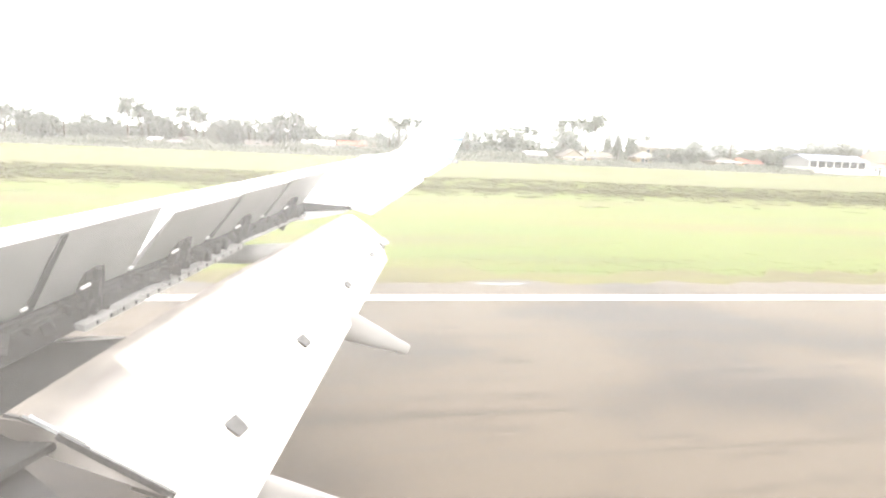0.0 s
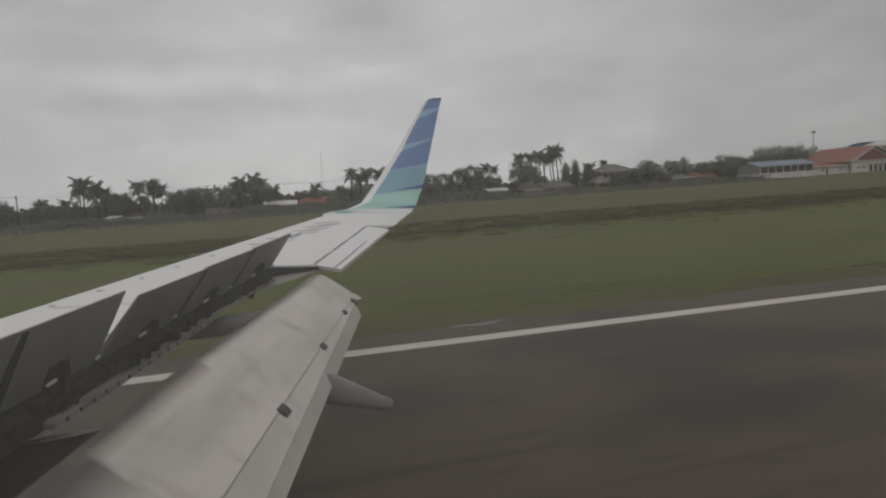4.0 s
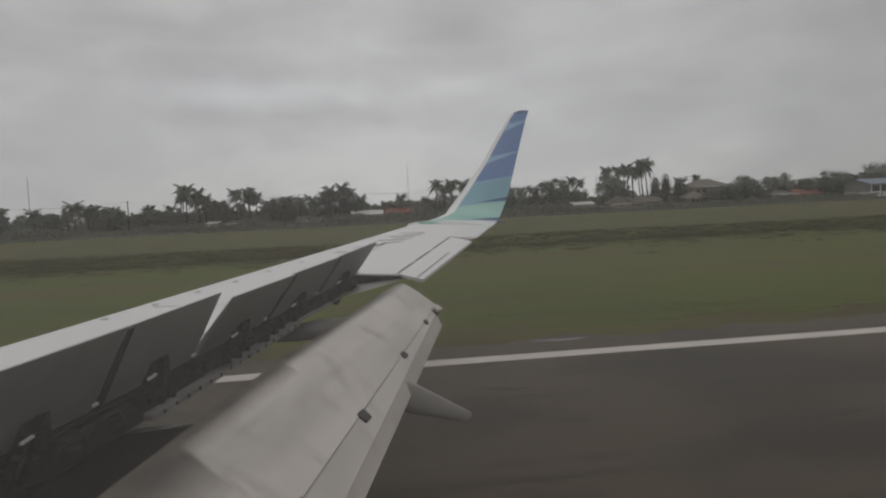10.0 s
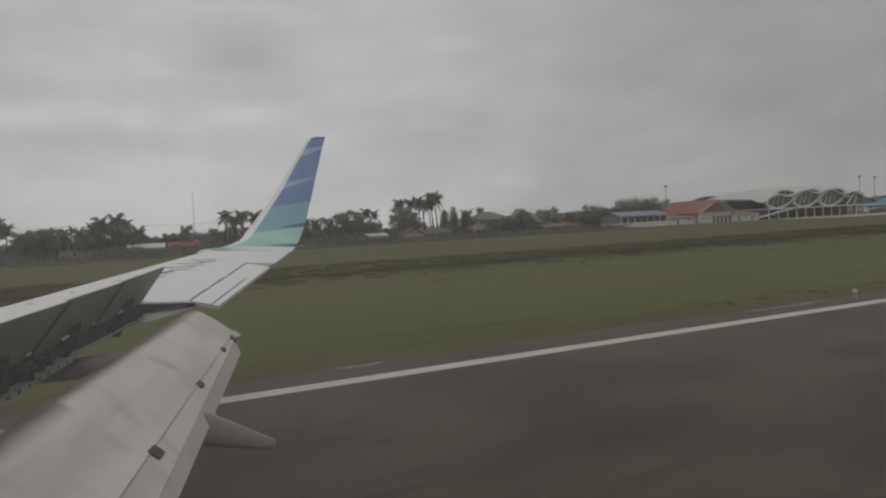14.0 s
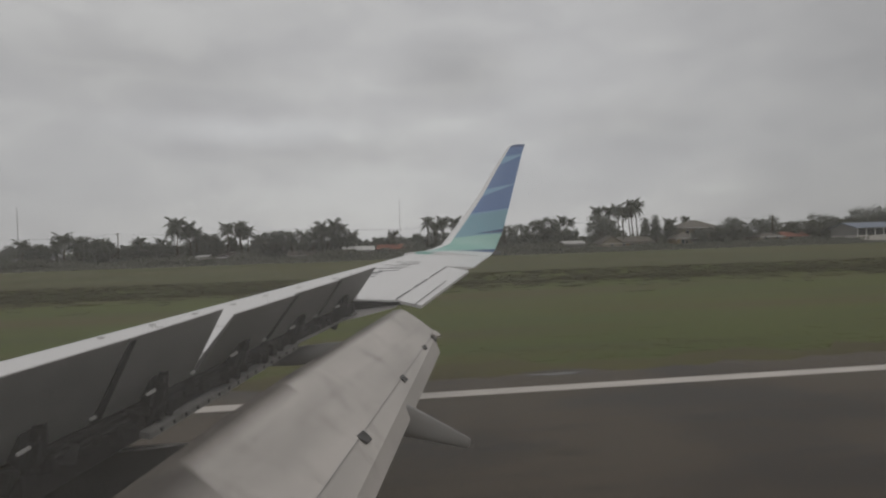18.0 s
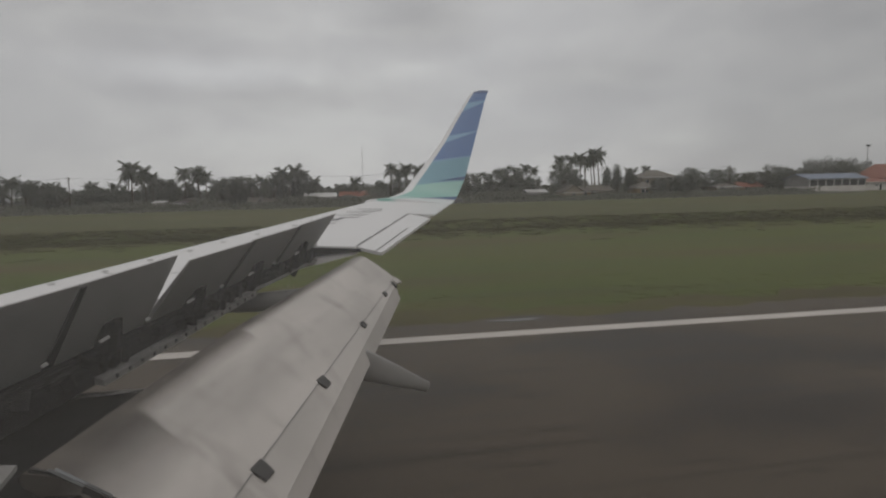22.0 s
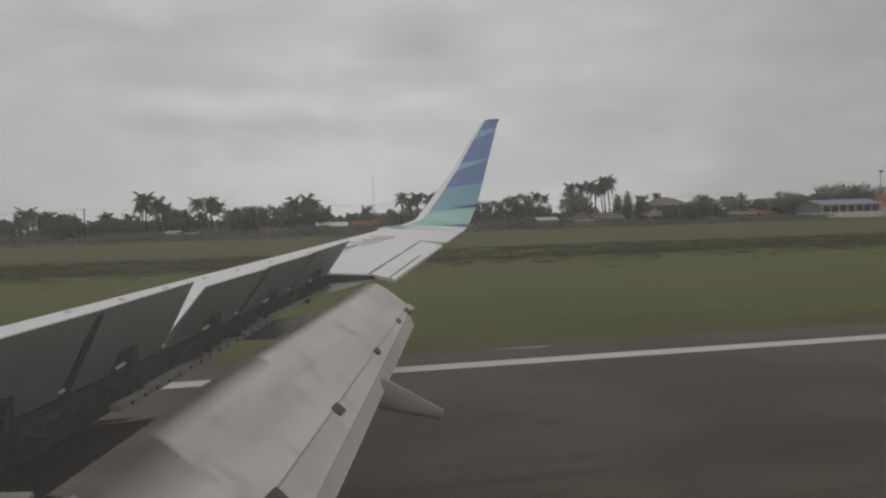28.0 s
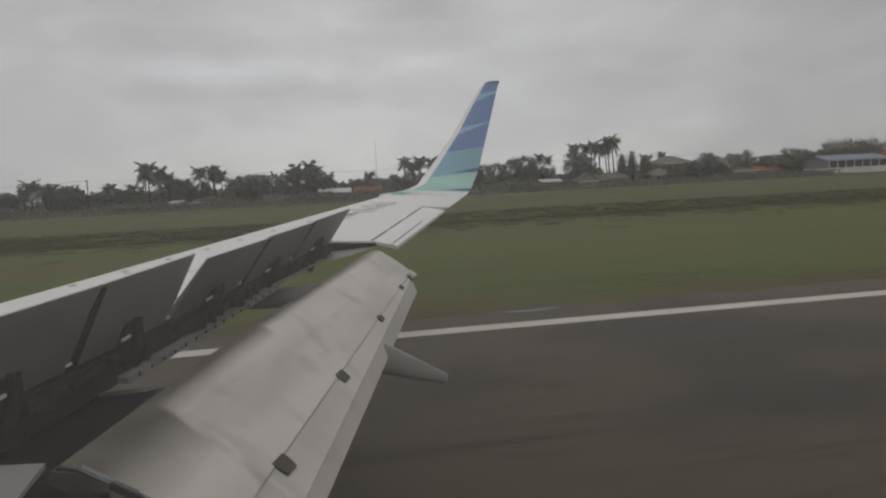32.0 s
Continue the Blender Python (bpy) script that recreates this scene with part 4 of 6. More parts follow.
for i in range(34):
    y = 4.2 + i * 0.175 + rnd.uniform(-0.05, 0.05)
    x = hinge(y) + 0.05
    z = top(hinge(y), y) - rnd.uniform(0.3, 0.62) * cove_depth(y)
    bm = bmesh.new()
    sx, sy, sz = rnd.uniform(0.03, 0.09), rnd.uniform(0.02, 0.06), rnd.uniform(0.03, 0.09)
    soft_box(bm, (-sx, -sy, -sz), (sx, sy, sz), 0.012, pose(x + 0.03, y, z, rnd.uniform(-20, 20), rnd.uniform(-20, 20), rnd.uniform(-30, 30)))
    part("bracket", bm, M["bay"] if rnd.random() < 0.93 else M["lip"], spar)
# added dark plate paints cove shade near the root, pointed beside the flap
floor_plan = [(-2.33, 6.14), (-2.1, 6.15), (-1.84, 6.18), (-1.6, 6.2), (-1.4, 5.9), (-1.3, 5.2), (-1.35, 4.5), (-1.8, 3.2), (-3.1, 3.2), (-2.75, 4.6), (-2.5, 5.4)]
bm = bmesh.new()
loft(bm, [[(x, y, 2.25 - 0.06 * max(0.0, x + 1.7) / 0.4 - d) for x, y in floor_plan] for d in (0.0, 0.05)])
floor_part = part("cove_floor", bm, M["bay"], airliner, "dark plate painting the flap cove's shade near the wing root")

bm = bmesh.new()
loft(bm, [[(x, y, 2.262 - lower), (x, y - w, 2.262 - lower), (x, y - w, 2.245 - lower), (x, y, 2.245 - lower)] for x, y, w, lower in ((-2.33, 6.14, 0.03, 0.0), (-2.15, 6.15, 0.1, 0.0), (-1.9, 6.17, 0.075, 0.0), (-1.62, 6.2, 0.012, 0.012))])
part("cove_edge_plate", bm, M["lip"], floor_part, "grey tapering edge plate")

# skin details on the wing: seams, fuel caps, lettering bars
def strip(name, x0, y0, x1, y1, w, mat, parent, lift=0.003):
    d = Vector((x1 - x0, y1 - y0)).normalized()
    q = Vector((-d.y, d.x)) * w * 0.5
    b = bmesh.new()
    pts = [(x0 + q.x, y0 + q.y), (x1 + q.x, y1 + q.y), (x1 - q.x, y1 - q.y), (x0 - q.x, y0 - q.y)]
    up = [b.verts.new(on_top(x, y, lift)) for x, y in pts]
    dn = [b.verts.new(on_top(x, y, -0.004)) for x, y in pts]
    b.faces.new(up)
    for i in range(4):
        b.faces.new((up[i], dn[i], dn[(i + 1) % 4], up[(i + 1) % 4]))
    return part(name, b, mat, parent)


strip("panel_seam", -2.65, 5.43, -1.16, 8.41, 0.05, M["wing_dark"], wing)
strip("panel_seam", -1.16, 8.41, -1.62, 8.42, 0.02, M["wing_dark"], wing)
strip("panel_seam", -1.62, 8.42, -2.6, 8.33, 0.012, M["wing_dark"], wing)
strip("hinge_seam", hinge(4.2) - 0.03, 4.2, hinge(10.1) - 0.03, 10.1, 0.014, M["wing_dark"], wing)
for x, y in ((-3.3, 7.83), (-2.92, 8.43), (-2.55, 9.04), (-2.16, 9.63), (-1.79, 10.26), (-1.35, 10.95)):
    bm = bmesh.new()
    loft(bm, [[on_top(x + 0.31 + r * math.cos(a * math.pi / 6), y + r * math.sin(a * math.pi / 6), z) for a in range(12)] for r, z in ((0.045, -0.004), (0.045, 0.004), (0.035, 0.008))])
    part("fuel_cap", bm, M["fairing"], wing, "small round tank access cap")
rnd = random.Random(8)
for i in range(20):
    y = 4.4 + 0.29 * i
    bm = bmesh.new()
    loft(bm, [[on_top(hinge(y) - 0.09 + r * math.cos(a * math.pi / 3), y + r * math.sin(a * math.pi / 3), z) for a in range(6)] for r, z in ((0.014, -0.003), (0.012, 0.006))])
    part("fastener", bm, M["wing_dark"], wing)
# registration letters as plain bars
for i, (x, y) in enumerate(((-0.25, 11.7), (0.06, 12.2), (0.3, 12.58), (0.55, 12.93), (0.78, 13.38), (1.03, 13.82))):
    if i == 2:
        strip("letter_bar", x - 0.1, y - 0.1, x + 0.1, y + 0.1, 0.08, M["letter"], airliner, 0.007)
        continue
    for q, e in ((-0.13, 0.2), (0.13, 0.27)):
        strip("letter_bar", x - e, y + q - 0.03, x + e, y + q + 0.05, 0.02, M["letter"], airliner, 0.007)

# fuselage shell with a row of window openings, its panes, and the main gear
RF, YC, ZC = 1.88, -1.797, 3.82
X_CELLS = [-19.6, -19.3, -18.6, -17.4, -16.0, -14.0, -11.0, -9.0]
x = -0.055 - 0.51 * 14
wins = []
for i in range(29):
    wins.append((x + 0.51 * i, x + 0.51 * i + 0.26))
for a, b in wins:
    X_CELLS += [a, b]
X_CELLS += [9.5, 11.5, 13.5, 15.5, 17.0]
ANG = [radians(a) for a in (-180, -165, -150, -135, -120, -105, -90, -75, -60, -45, -30, -20, -10, 1, 13.2, 21, 30, 45, 60, 75, 90, 105, 120, 135, 150, 165)]
bm = bmesh.new()


def shell_point(x, a, r):
    k, rise = 1.0, 0.0
    if x > 7.5:
        f = (x - 7.5) / 10.0
        k, rise = 1 - 0.9 * f ** 1.4, 1.3 * f ** 1.4
    if x < -14:
        f = (-14 - x) / 5.7
        k, rise = math.sqrt(max(0.002, 1 - f * f)), -0.45 * f * f
    return (x, YC + r * k * math.cos(a), ZC + rise + r * k * math.sin(a))


grid = [[[bm.verts.new(shell_point(x, a, r)) for a in ANG] for x in X_CELLS] for r in (RF, RF - 0.035)]
nA = len(ANG)
open_cells = set()
for i, x in enumerate(X_CELLS[:-1]):
    if any(abs(x - a) < 1e-6 for a, b in wins):
        open_cells.add(i)
iw = ANG.index(radians(1))
for i in range(len(X_CELLS) - 1):
    for j in range(nA):
        k = (j + 1) % nA
        o, n = grid
        if i in open_cells and j == iw:
            for (p, q) in (((i, j), (i + 1, j)), ((i + 1, j), (i + 1, k)), ((i + 1, k), (i, k)), ((i, k), (i, j))):
                bm.faces.new((o[p[0]][p[1]], o[q[0]][q[1]], n[q[0]][q[1]], n[p[0]][p[1]]))
            continue
        bm.faces.new((o[i][j], o[i + 1][j], o[i + 1][k], o[i][k]))
        bm.faces.new((n[i][k], n[i + 1][k], n[i + 1][j], n[i][j]))
for e in (0, -1):
    for j in range(nA):
        k = (j + 1) % nA
        bm.faces.new((grid[0][e][j], grid[0][e][k], grid[1][e][k], grid[1][e][j]))
for e in (0, -1):
    bm.faces.new(grid[1][e])
fus = smooth_edges(part("fuselage", bm, M["fuselage"], airliner, "white cabin shell with a row of small windows", True))
for a, b in wins:
    bm = bmesh.new()
    ya = YC + (RF - 0.02) * math.cos(radians(1))
    yb = YC + (RF - 0.02) * math.cos(radians(13.2))
    za, zb = ZC + (RF - 0.02) * math.sin(radians(1)), ZC + (RF - 0.02) * math.sin(radians(13.2))
    vs = [bm.verts.new(p) for p in ((a, ya, za), (b, ya, za), (b, yb, zb), (a, yb, zb))]
    bm.faces.new(vs)
    pane = part("window_pane", bm, M["acrylic"], fus, "clear, slightly scratched acrylic window pane")
    pane.visible_shadow = False
for x, y in ((-1.2, -2.95), (-1.2, -0.7), (-13.0, -1.82)):
    bm = bmesh.new()
    tube(bm, (x, y, 0.5), (x, y, 2.4), 0.1, 0.13, 12)
    leg = part("gear_leg", bm, M["steel"], airliner, "landing gear leg")
    for dy in (-0.43, 0.43):
        bm = bmesh.new()
        loft(bm, [[(x + r * math.cos(a * math.pi / 12), y + dy + w, 0.56 + r * math.sin(a * math.pi / 12)) for a in range(24)] for r, w in ((0.3, -0.2), (0.5, -0.2), (0.56, -0.12), (0.56, 0.12), (0.5, 0.2), (0.3, 0.2))])
        wheel = part("wheel", bm, M["tyre"], leg, "black landing gear tyre", True)
    bm = bmesh.new()
    tube(bm, (x, y - 0.5, 0.56), (x, y + 0.5, 0.56), 0.12, 0.12, 10)
    part("axle", bm, M["steel"], leg)


# ---------------------------------------------------------------- buildings beyond the grass
def site(name, at, *rest, **kw):
    return thing(name, at, *rest, **kw)


def quad_solid(bm, pts, thick):
    """A closed sheet of the given thickness below a planar outline."""
    c = [Vector(p) for p in pts]
    n = (c[1] - c[0]).cross(c[2] - c[0]).normalized()
    if n.z < 0:
        n = -n
    up = [bm.verts.new(p) for p in c]
    dn = [bm.verts.new(p - n * thick) for p in c]
    bm.faces.new(up)
    bm.faces.new(dn[::-1])
    k = len(c)
    for i in range(k):
        bm.faces.new((up[i], dn[i], dn[(i + 1) % k], up[(i + 1) % k]))


def add_window(t, x, z, w, h, y=0.0, door=False):
    b = bmesh.new()
    f = 0.08
    for lo, hi in (((x, y - 0.06, z), (x + f, y + 0.02, z + h)), ((x + w - f, y - 0.06, z), (x + w, y + 0.02, z + h)),
                   ((x + f, y - 0.06, z + h - f), (x + w - f, y + 0.02, z + h)), ((x + f, y - 0.06, z), (x + w - f, y + 0.02, z + f))):
        box(b, lo, hi)
    fr = part("door_frame" if door else "window_frame", b, M["white_metal"], t)
    b = bmesh.new()
    box(b, (x + f, y - 0.03, z + f), (x + w - f, y - 0.012, z + h - f))
    part("door_leaf" if door else "pane", b, M["shade"] if door else M["glass"], fr)


def walls(t, w, d, h, mat, gable=0.0, along="x", name="wall"):
    """Four walls with thickness; a gable raises the two ends."""
    k = 0.2
    for lo, hi in (((0, 0, 0), (w, k, h)), ((0, d - k, 0), (w, d, h)), ((0, k, 0), (k, d - k, h)), ((w - k, k, 0), (w, d - k, h))):
        b = bmesh.new()
        box(b, lo, hi)
        part(name, b, mat, t)
    if gable:
        for q in (0.0, 1.0):
            b = bmesh.new()
            if along == "x":
                x = q * (w - k)
                tri = [(x, 0, h), (x, d, h), (x, d / 2, h + gable)]
                off = Vector((k, 0, 0))
            else:
                y = q * (d - k)
                tri = [(0, y, h), (w, y, h), (w / 2, y, h + gable)]
                off = Vector((0, k, 0))
            a = [b.verts.new(p) for p in tri]
            c = [b.verts.new(Vector(p) + off) for p in tri]
            b.faces.new(a)
            b.faces.new(c[::-1])
            for i in range(3):
                b.faces.new((a[i], a[(i + 1) % 3], c[(i + 1) % 3], c[i]))
            part("gable", b, mat, t)


def roof(t, w, d, h, rise, mat, kind, over=0.6):
    o = over
    if kind == "gable_x":
        s = rise / (d / 2) * o
        for y0, y1 in ((-o, d / 2), (d + o, d / 2)):
            b = bmesh.new()
            quad_solid(b, [(-o, y0, h - s + 0.12), (w + o, y0, h - s + 0.12), (w + o, y1, h + rise + 0.12), (-o, y1, h + rise + 0.12)], 0.12)
            part("roof_slope", b, mat, t)
    elif kind == "gable_y":
        s = rise / (w / 2) * o
        for x0, x1 in ((-o, w / 2), (w + o, w / 2)):
            b = bmesh.new()
            quad_solid(b, [(x0, -o, h - s + 0.12), (x0, d + o, h - s + 0.12), (x1, d + o, h + rise + 0.12), (x1, -o, h + rise + 0.12)], 0.12)
            part("roof_slope", b, mat, t)
    elif kind == "hip":
        r = min(w, d) / 2
        e0, e1 = (r * 0.9, d / 2), (w - r * 0.9, d / 2)
        z0, z1 = h + 0.02, h + rise
        c = [(-o, -o, z0), (w + o, -o, z0), (w + o, d + o, z0), (-o, d + o, z0)]
        p, q = (e0[0], e0[1], z1), (e1[0], e1[1], z1)
        for pts in ((c[0], c[1], q, p), (c[2], c[3], p, q), (c[1], c[2], q), (c[3], c[0], p)):
            b = bmesh.new()
            quad_solid(b, pts, 0.12)
            part("roof_slope", b, mat, t)
    elif kind == "shed":
        b = bmesh.new()
        quad_solid(b, [(-o, -o, h + 0.12), (w + o, -o, h + 0.12), (w + o, d + o, h + rise + 0.12), (-o, d + o, h + rise + 0.12)], 0.12)
        part("roof_slope", b, mat, t)
    b = bmesh.new()
    box(b, (-o, -o - 0.02, h - 0.1), (w + o, -o + 0.08, h + 0.1)) if kind in ("hip", "shed") else box(b, (-o, -o * 0.5, h - 0.35), (w + o, -o * 0.5 + 0.06, h - 0.2))
    part("gutter", b, M["white_metal"], t)


def house(at, w, d, h, rise, kind, wall_mat, roof_mat, label, windows=0, doors=0, win=(1.2, 1.3), sill=1.0, name="house", category="house", over=0.6, floors=1):
    t = site(name, (at[0], at[1], -0.08), label, category)
    walls(t, w, d, h, wall_mat, rise if kind.startswith("gable") else 0.0, "x" if kind == "gable_x" else "y")
    roof(t, w, d, h, rise, roof_mat, kind, over)
    for fl in range(floors):
        for i in range(windows):
            x = w * (i + 0.5) / windows - win[0] / 2
            add_window(t, x, sill + fl * (h / floors), win[0], win[1])
    for i in range(doors):
        add_window(t, w * (i + 0.3) / max(1, doors) + 0.4, 0.05, 1.0, 2.05, 0.0, True)
    return t


# white hall with a red boarded gable
hall = site("assembly_hall", (192, 184, -0.08), "white hall with orange roof and dark red boarded gable", "hall")
walls(hall, 18.5, 22, 4.4, M["white_wall"], 4.6, "y")
roof(hall, 18.5, 22, 4.4, 4.6, M["red_roof"], "gable_y", 1.0)
bm = bmesh.new()
tri = [(2.2, -0.08, 4.2), (16.3, -0.08, 4.2), (13.2, -0.08, 6.0), (9.25, -0.08, 7.9), (5.3, -0.08, 6.0)]
a = [bm.verts.new(p) for p in tri]
c = [bm.verts.new((p[0], -0.003, p[2])) for p in tri]
bm.faces.new(a)
bm.faces.new(c[::-1])
for i in range(5):
    bm.faces.new((a[i], a[(i + 1) % 5], c[(i + 1) % 5], c[i]))
part("gable_boarding", bm, M["red_panel"], hall, "dark red gable boarding")
for x0, x1, z0, z1 in ((-1.0, 9.25, 3.95, 9.0), (19.5, 9.25, 3.95, 9.0)):
    bm = bmesh.new()
    tube(bm, (x0, -1.02, z0), (x1, -1.02, z1 + 0.05), 0.16, 0.16, 4)
    part("barge_board", bm, M["white_metal"], hall, "white barge board")
bm = bmesh.new()
box(bm, (0.2, -0.35, 3.95), (18.3, -0.002, 4.2))
part("canopy", bm, M["white_metal"], hall, "white concrete canopy")
for i in range(5):
    add_window(hall, 7.4 + 2.1 * i, 0.05, 1.35, 2.7, 0.0, True)
for i in range(2):
    add_window(hall, 2.2 + 2.2 * i, 1.6, 1.6, 0.5)
for i in range(6):
    bm = bmesh.new()
    box(bm, (6.9 + 2.1 * i, -0.3, 0.0), (7.2 + 2.1 * i, -0.003, 3.95))
    part("pilaster", bm, M["white_wall"], hall)

house((210.6, 184, 0), 14.5, 10, 2.9, 1.4, "shed", M["white_wall"], M["red_roof"], "low white annex with an orange sheet roof beside the hall", 3, 2, (0.8, 0.6), 1.5, "annex", "annex")
house((177.4, 185, 0), 14.4, 10, 2.7, 1.2, "shed", M["white_wall"], M["red_roof"], "low white wing with an orange roof beside the hall", 2, 1, (0.9, 0.8), 1.3, "annex", "annex")

# houses half hidden by the trees along the field
house((-95.0, 192, 0), 11, 9, 2.6, 2.2, "hip", M["white_wall"], M["grey_roof"], "small white house with a grey roof among palms", 3, 1)
house((-40.5, 185, 0), 9, 8, 1.6, 1.3, "hip", M["grey_wall"], M["dark_roof"], "low house with a rusty brown roof under the palms", 2, 1, (1.0, 0.7), 0.6)
house((-44.0, 181, 0), 2.8, 4, 1.9, 0.4, "shed", M["white_wall"], M["silver_roof"], "tiny white outbuilding with a sheet roof", 1, 0, (0.7, 0.6), 0.9, "shed", "shed", 0.3)
house((-20.0, 187, 0), 7, 7, 1.5, 1.2, "gable_x", M["grey_wall"], M["tan_roof"], "low grey shed with a faded tan roof", 2, 1, (0.9, 0.6), 0.6, "shed", "shed")
house((-4.6, 186, 0), 8.2, 8, 2.4, 1.0, "gable_x", M["grey_wall"], M["silver_roof"], "shed with a bright sheet metal roof", 3, 1, (1.0, 0.9), 0.8, "shed", "shed")
house((5.5, 196, 0), 10.5, 9, 2.4, 1.3, "gable_x", M["ochre_wall"], M["red_roof"], "small ochre house with an orange-brown roof", 3, 1, (1.0, 0.9), 0.8)
house((61.5, 188, 0), 5.6, 6, 2.2, 0.7, "gable_x", M["grey_wall"], M["silver_roof"], "small shed with a pale sheet roof before the trees", 2, 0, (0.9, 0.8), 0.8, "shed", "shed")
house((72.0, 186, 0), 6.4, 7, 2.1, 2.0, "gable_y", M["cream_wall"], M["tan_roof"], "small cream house with a steep tan gable", 1, 0, (0.9, 0.9), 0.8)
house((78.5, 189, 0), 10.5, 8, 2.2, 1.4, "gable_x", M["ochre_wall"], M["tan_roof"], "ochre house with a faded tan roof", 3, 1, (1.1, 0.9), 0.8)
house((98.0, 190, 0), 8.0, 8, 2.6, 1.9, "hip", M["ochre_wall"], M["tan_roof"], "ochre house with a pale hipped roof", 2, 1)
house((108.5, 206, 0), 12.5, 10, 6.0, 2.6, "hip", M["cream_wall"], M["tan_roof"], "two-storey cream house with a broad tan roof", 4, 0, (1.2, 1.2), 1.0, "house", "house", 1.0, 2)
house((124.5, 188, 0), 8.0, 8, 2.3, 1.6, "hip", M["cream_wall"], M["tan_roof"], "low cream house with a tan hipped roof", 2, 1)
house((136.0, 192, 0), 7.5, 7, 2.3, 1.4, "gable_x", M["ochre_wall"], M["red_roof"], "low house with an orange-brown roof beside a wood", 2, 1)
blue_hall = house((151.3, 180, 0), 21.0, 11, 4.3, 1.5, "gable_x", M["grey_wall"], M["slate_roof"], "long open-sided shed with a low white wall and a blue-grey roof", 0, 0, name="sports_shed", category="shed")
# dark sheet on the solid wall paints the shade of an open side
bm = bmesh.new()
box(bm, (0.3, -0.05, 1.95), (20.7, -0.003, 4.05))
part("side_opening", bm, M["shade"], blue_hall, "dark sheet painting the shade of the open side under the eaves")
for lo, hi in (((-0.1, -0.16, 0.0), (21.1, -0.06, 1.95)), ((-0.16, -0.05, 0.0), (-0.005, 11.0, 1.95))):
    bm = bmesh.new()
    box(bm, lo, hi)
    part("low_wall", bm, M["white_wall"], blue_hall, "low white wall")
for i in range(8):
    bm = bmesh.new()
    box(bm, (0.1 + 2.93 * i, -0.14, 1.95), (0.32 + 2.93 * i, -0.06, 4.15))
    part("post", bm, M["white_metal"], blue_hall)

# white block and blue vaulted hangar
house((264.5, 245, 0), 15, 12, 8.4, 0.4, "shed", M["white_wall"], M["grey_roof"], "white three-storey block with square windows", 4, 0, (1.3, 1.2), 1.0, "office_block", "building", 0.2, 3)
house((273.0, 243.5, 0), 4.5, 6, 10.8, 0.3, "shed", M["white_wall"], M["grey_roof"], "white stair tower beside the hangar", 1, 0, (1.2, 1.2), 1.2, "stair_tower", "building", 0.15, 4)
hangar = site("hangar", (280.0, 247, -0.08), "blue hangar with a curved blue sheet roof", "hangar")
walls(hangar, 23, 26, 8.0, M["blue_wall"])
for i in range(12):
    bm = bmesh.new()
    a0, a1 = math.pi * i / 12, math.pi * (i + 1) / 12
    pts = []
    for a in (a0, a1):
        pts.append((13 - 13.8 * math.cos(a), 7.9 + 5.0 * math.sin(a) ** 0.8))
    quad_solid(bm, [(-0.8, pts[0][0], pts[0][1]), (23.8, pts[0][0], pts[0][1]), (23.8, pts[1][0], pts[1][1]), (-0.8, pts[1][0], pts[1][1])], 0.1)
    part("roof_panel", bm, M["blue_roof"], hangar)
for x in (0.05, 22.75):
    bm = bmesh.new()
    pts = [(x, 13 - 13 * math.cos(math.pi * i / 12), 8.0 + 4.8 * math.sin(math.pi * i / 12) ** 0.8 if 0 < i < 12 else 8.0) for i in range(13)]
    a = [bm.verts.new(p) for p in pts]
    c = [bm.verts.new((p[0] + 0.15, p[1], p[2])) for p in pts]
    bm.faces.new(a)
    bm.faces.new(c[::-1])
    for i in range(13):
        bm.faces.new((a[i], a[(i + 1) % 13], c[(i + 1) % 13], c[i]))
    part("end_panel", bm, M["blue_wall"], hangar)
bm = bmesh.new()
box(bm, (2.0, -0.12, 5.2), (21, -0.003, 6.6))
part("window_band", bm, M["shade"], hangar, "dark window band")
bm = bmesh.new()
box(bm, (3.0, -0.1, 0.0), (20, -0.003, 4.4))
part("hangar_door", bm, M["white_metal"], hangar, "pale sliding door")

# pale blue pyramid pavilion
pav = site("pavilion", (318, 187, -0.08), "open pavilion with a steep pale blue pyramid roof", "pavilion")
for x in (0.3, 7.5, 14.7):
    for y in (0.3, 11.7):
        bm = bmesh.new()
        tube(bm, (x, y, 0), (x, y, 3.4), 0.2, 0.18, 8)
        part("post", bm, M["white_metal"], pav)
walls(pav, 15, 12, 3.3, M["grey_wall"])
for k, (o, z0, r2, z1) in enumerate(((1.0, 3.4, 0.55, 5.2), (0.2, 5.3, 0.0, 8.0))):
    s = 1.0 if k == 0 else 0.5
    cx, cy = 7.5, 6.0
    lo = [(cx + sx * (8.5 if k == 0 else 4.6), cy + sy * (7.0 if k == 0 else 3.8), z0) for sx, sy in ((-1, -1), (1, -1), (1, 1), (-1, 1))]
    hi = [(cx + sx * (4.2 if k == 0 else 0.25), cy + sy * (3.4 if k == 0 else 0.25), z1) for sx, sy in ((-1, -1), (1, -1), (1, 1), (-1, 1))]
    for i in range(4):
        bm = bmesh.new()
        quad_solid(bm, [lo[i], lo[(i + 1) % 4], hi[(i + 1) % 4], hi[i]], 0.1)
        part("roof_slope", bm, M["teal_roof"], pav)


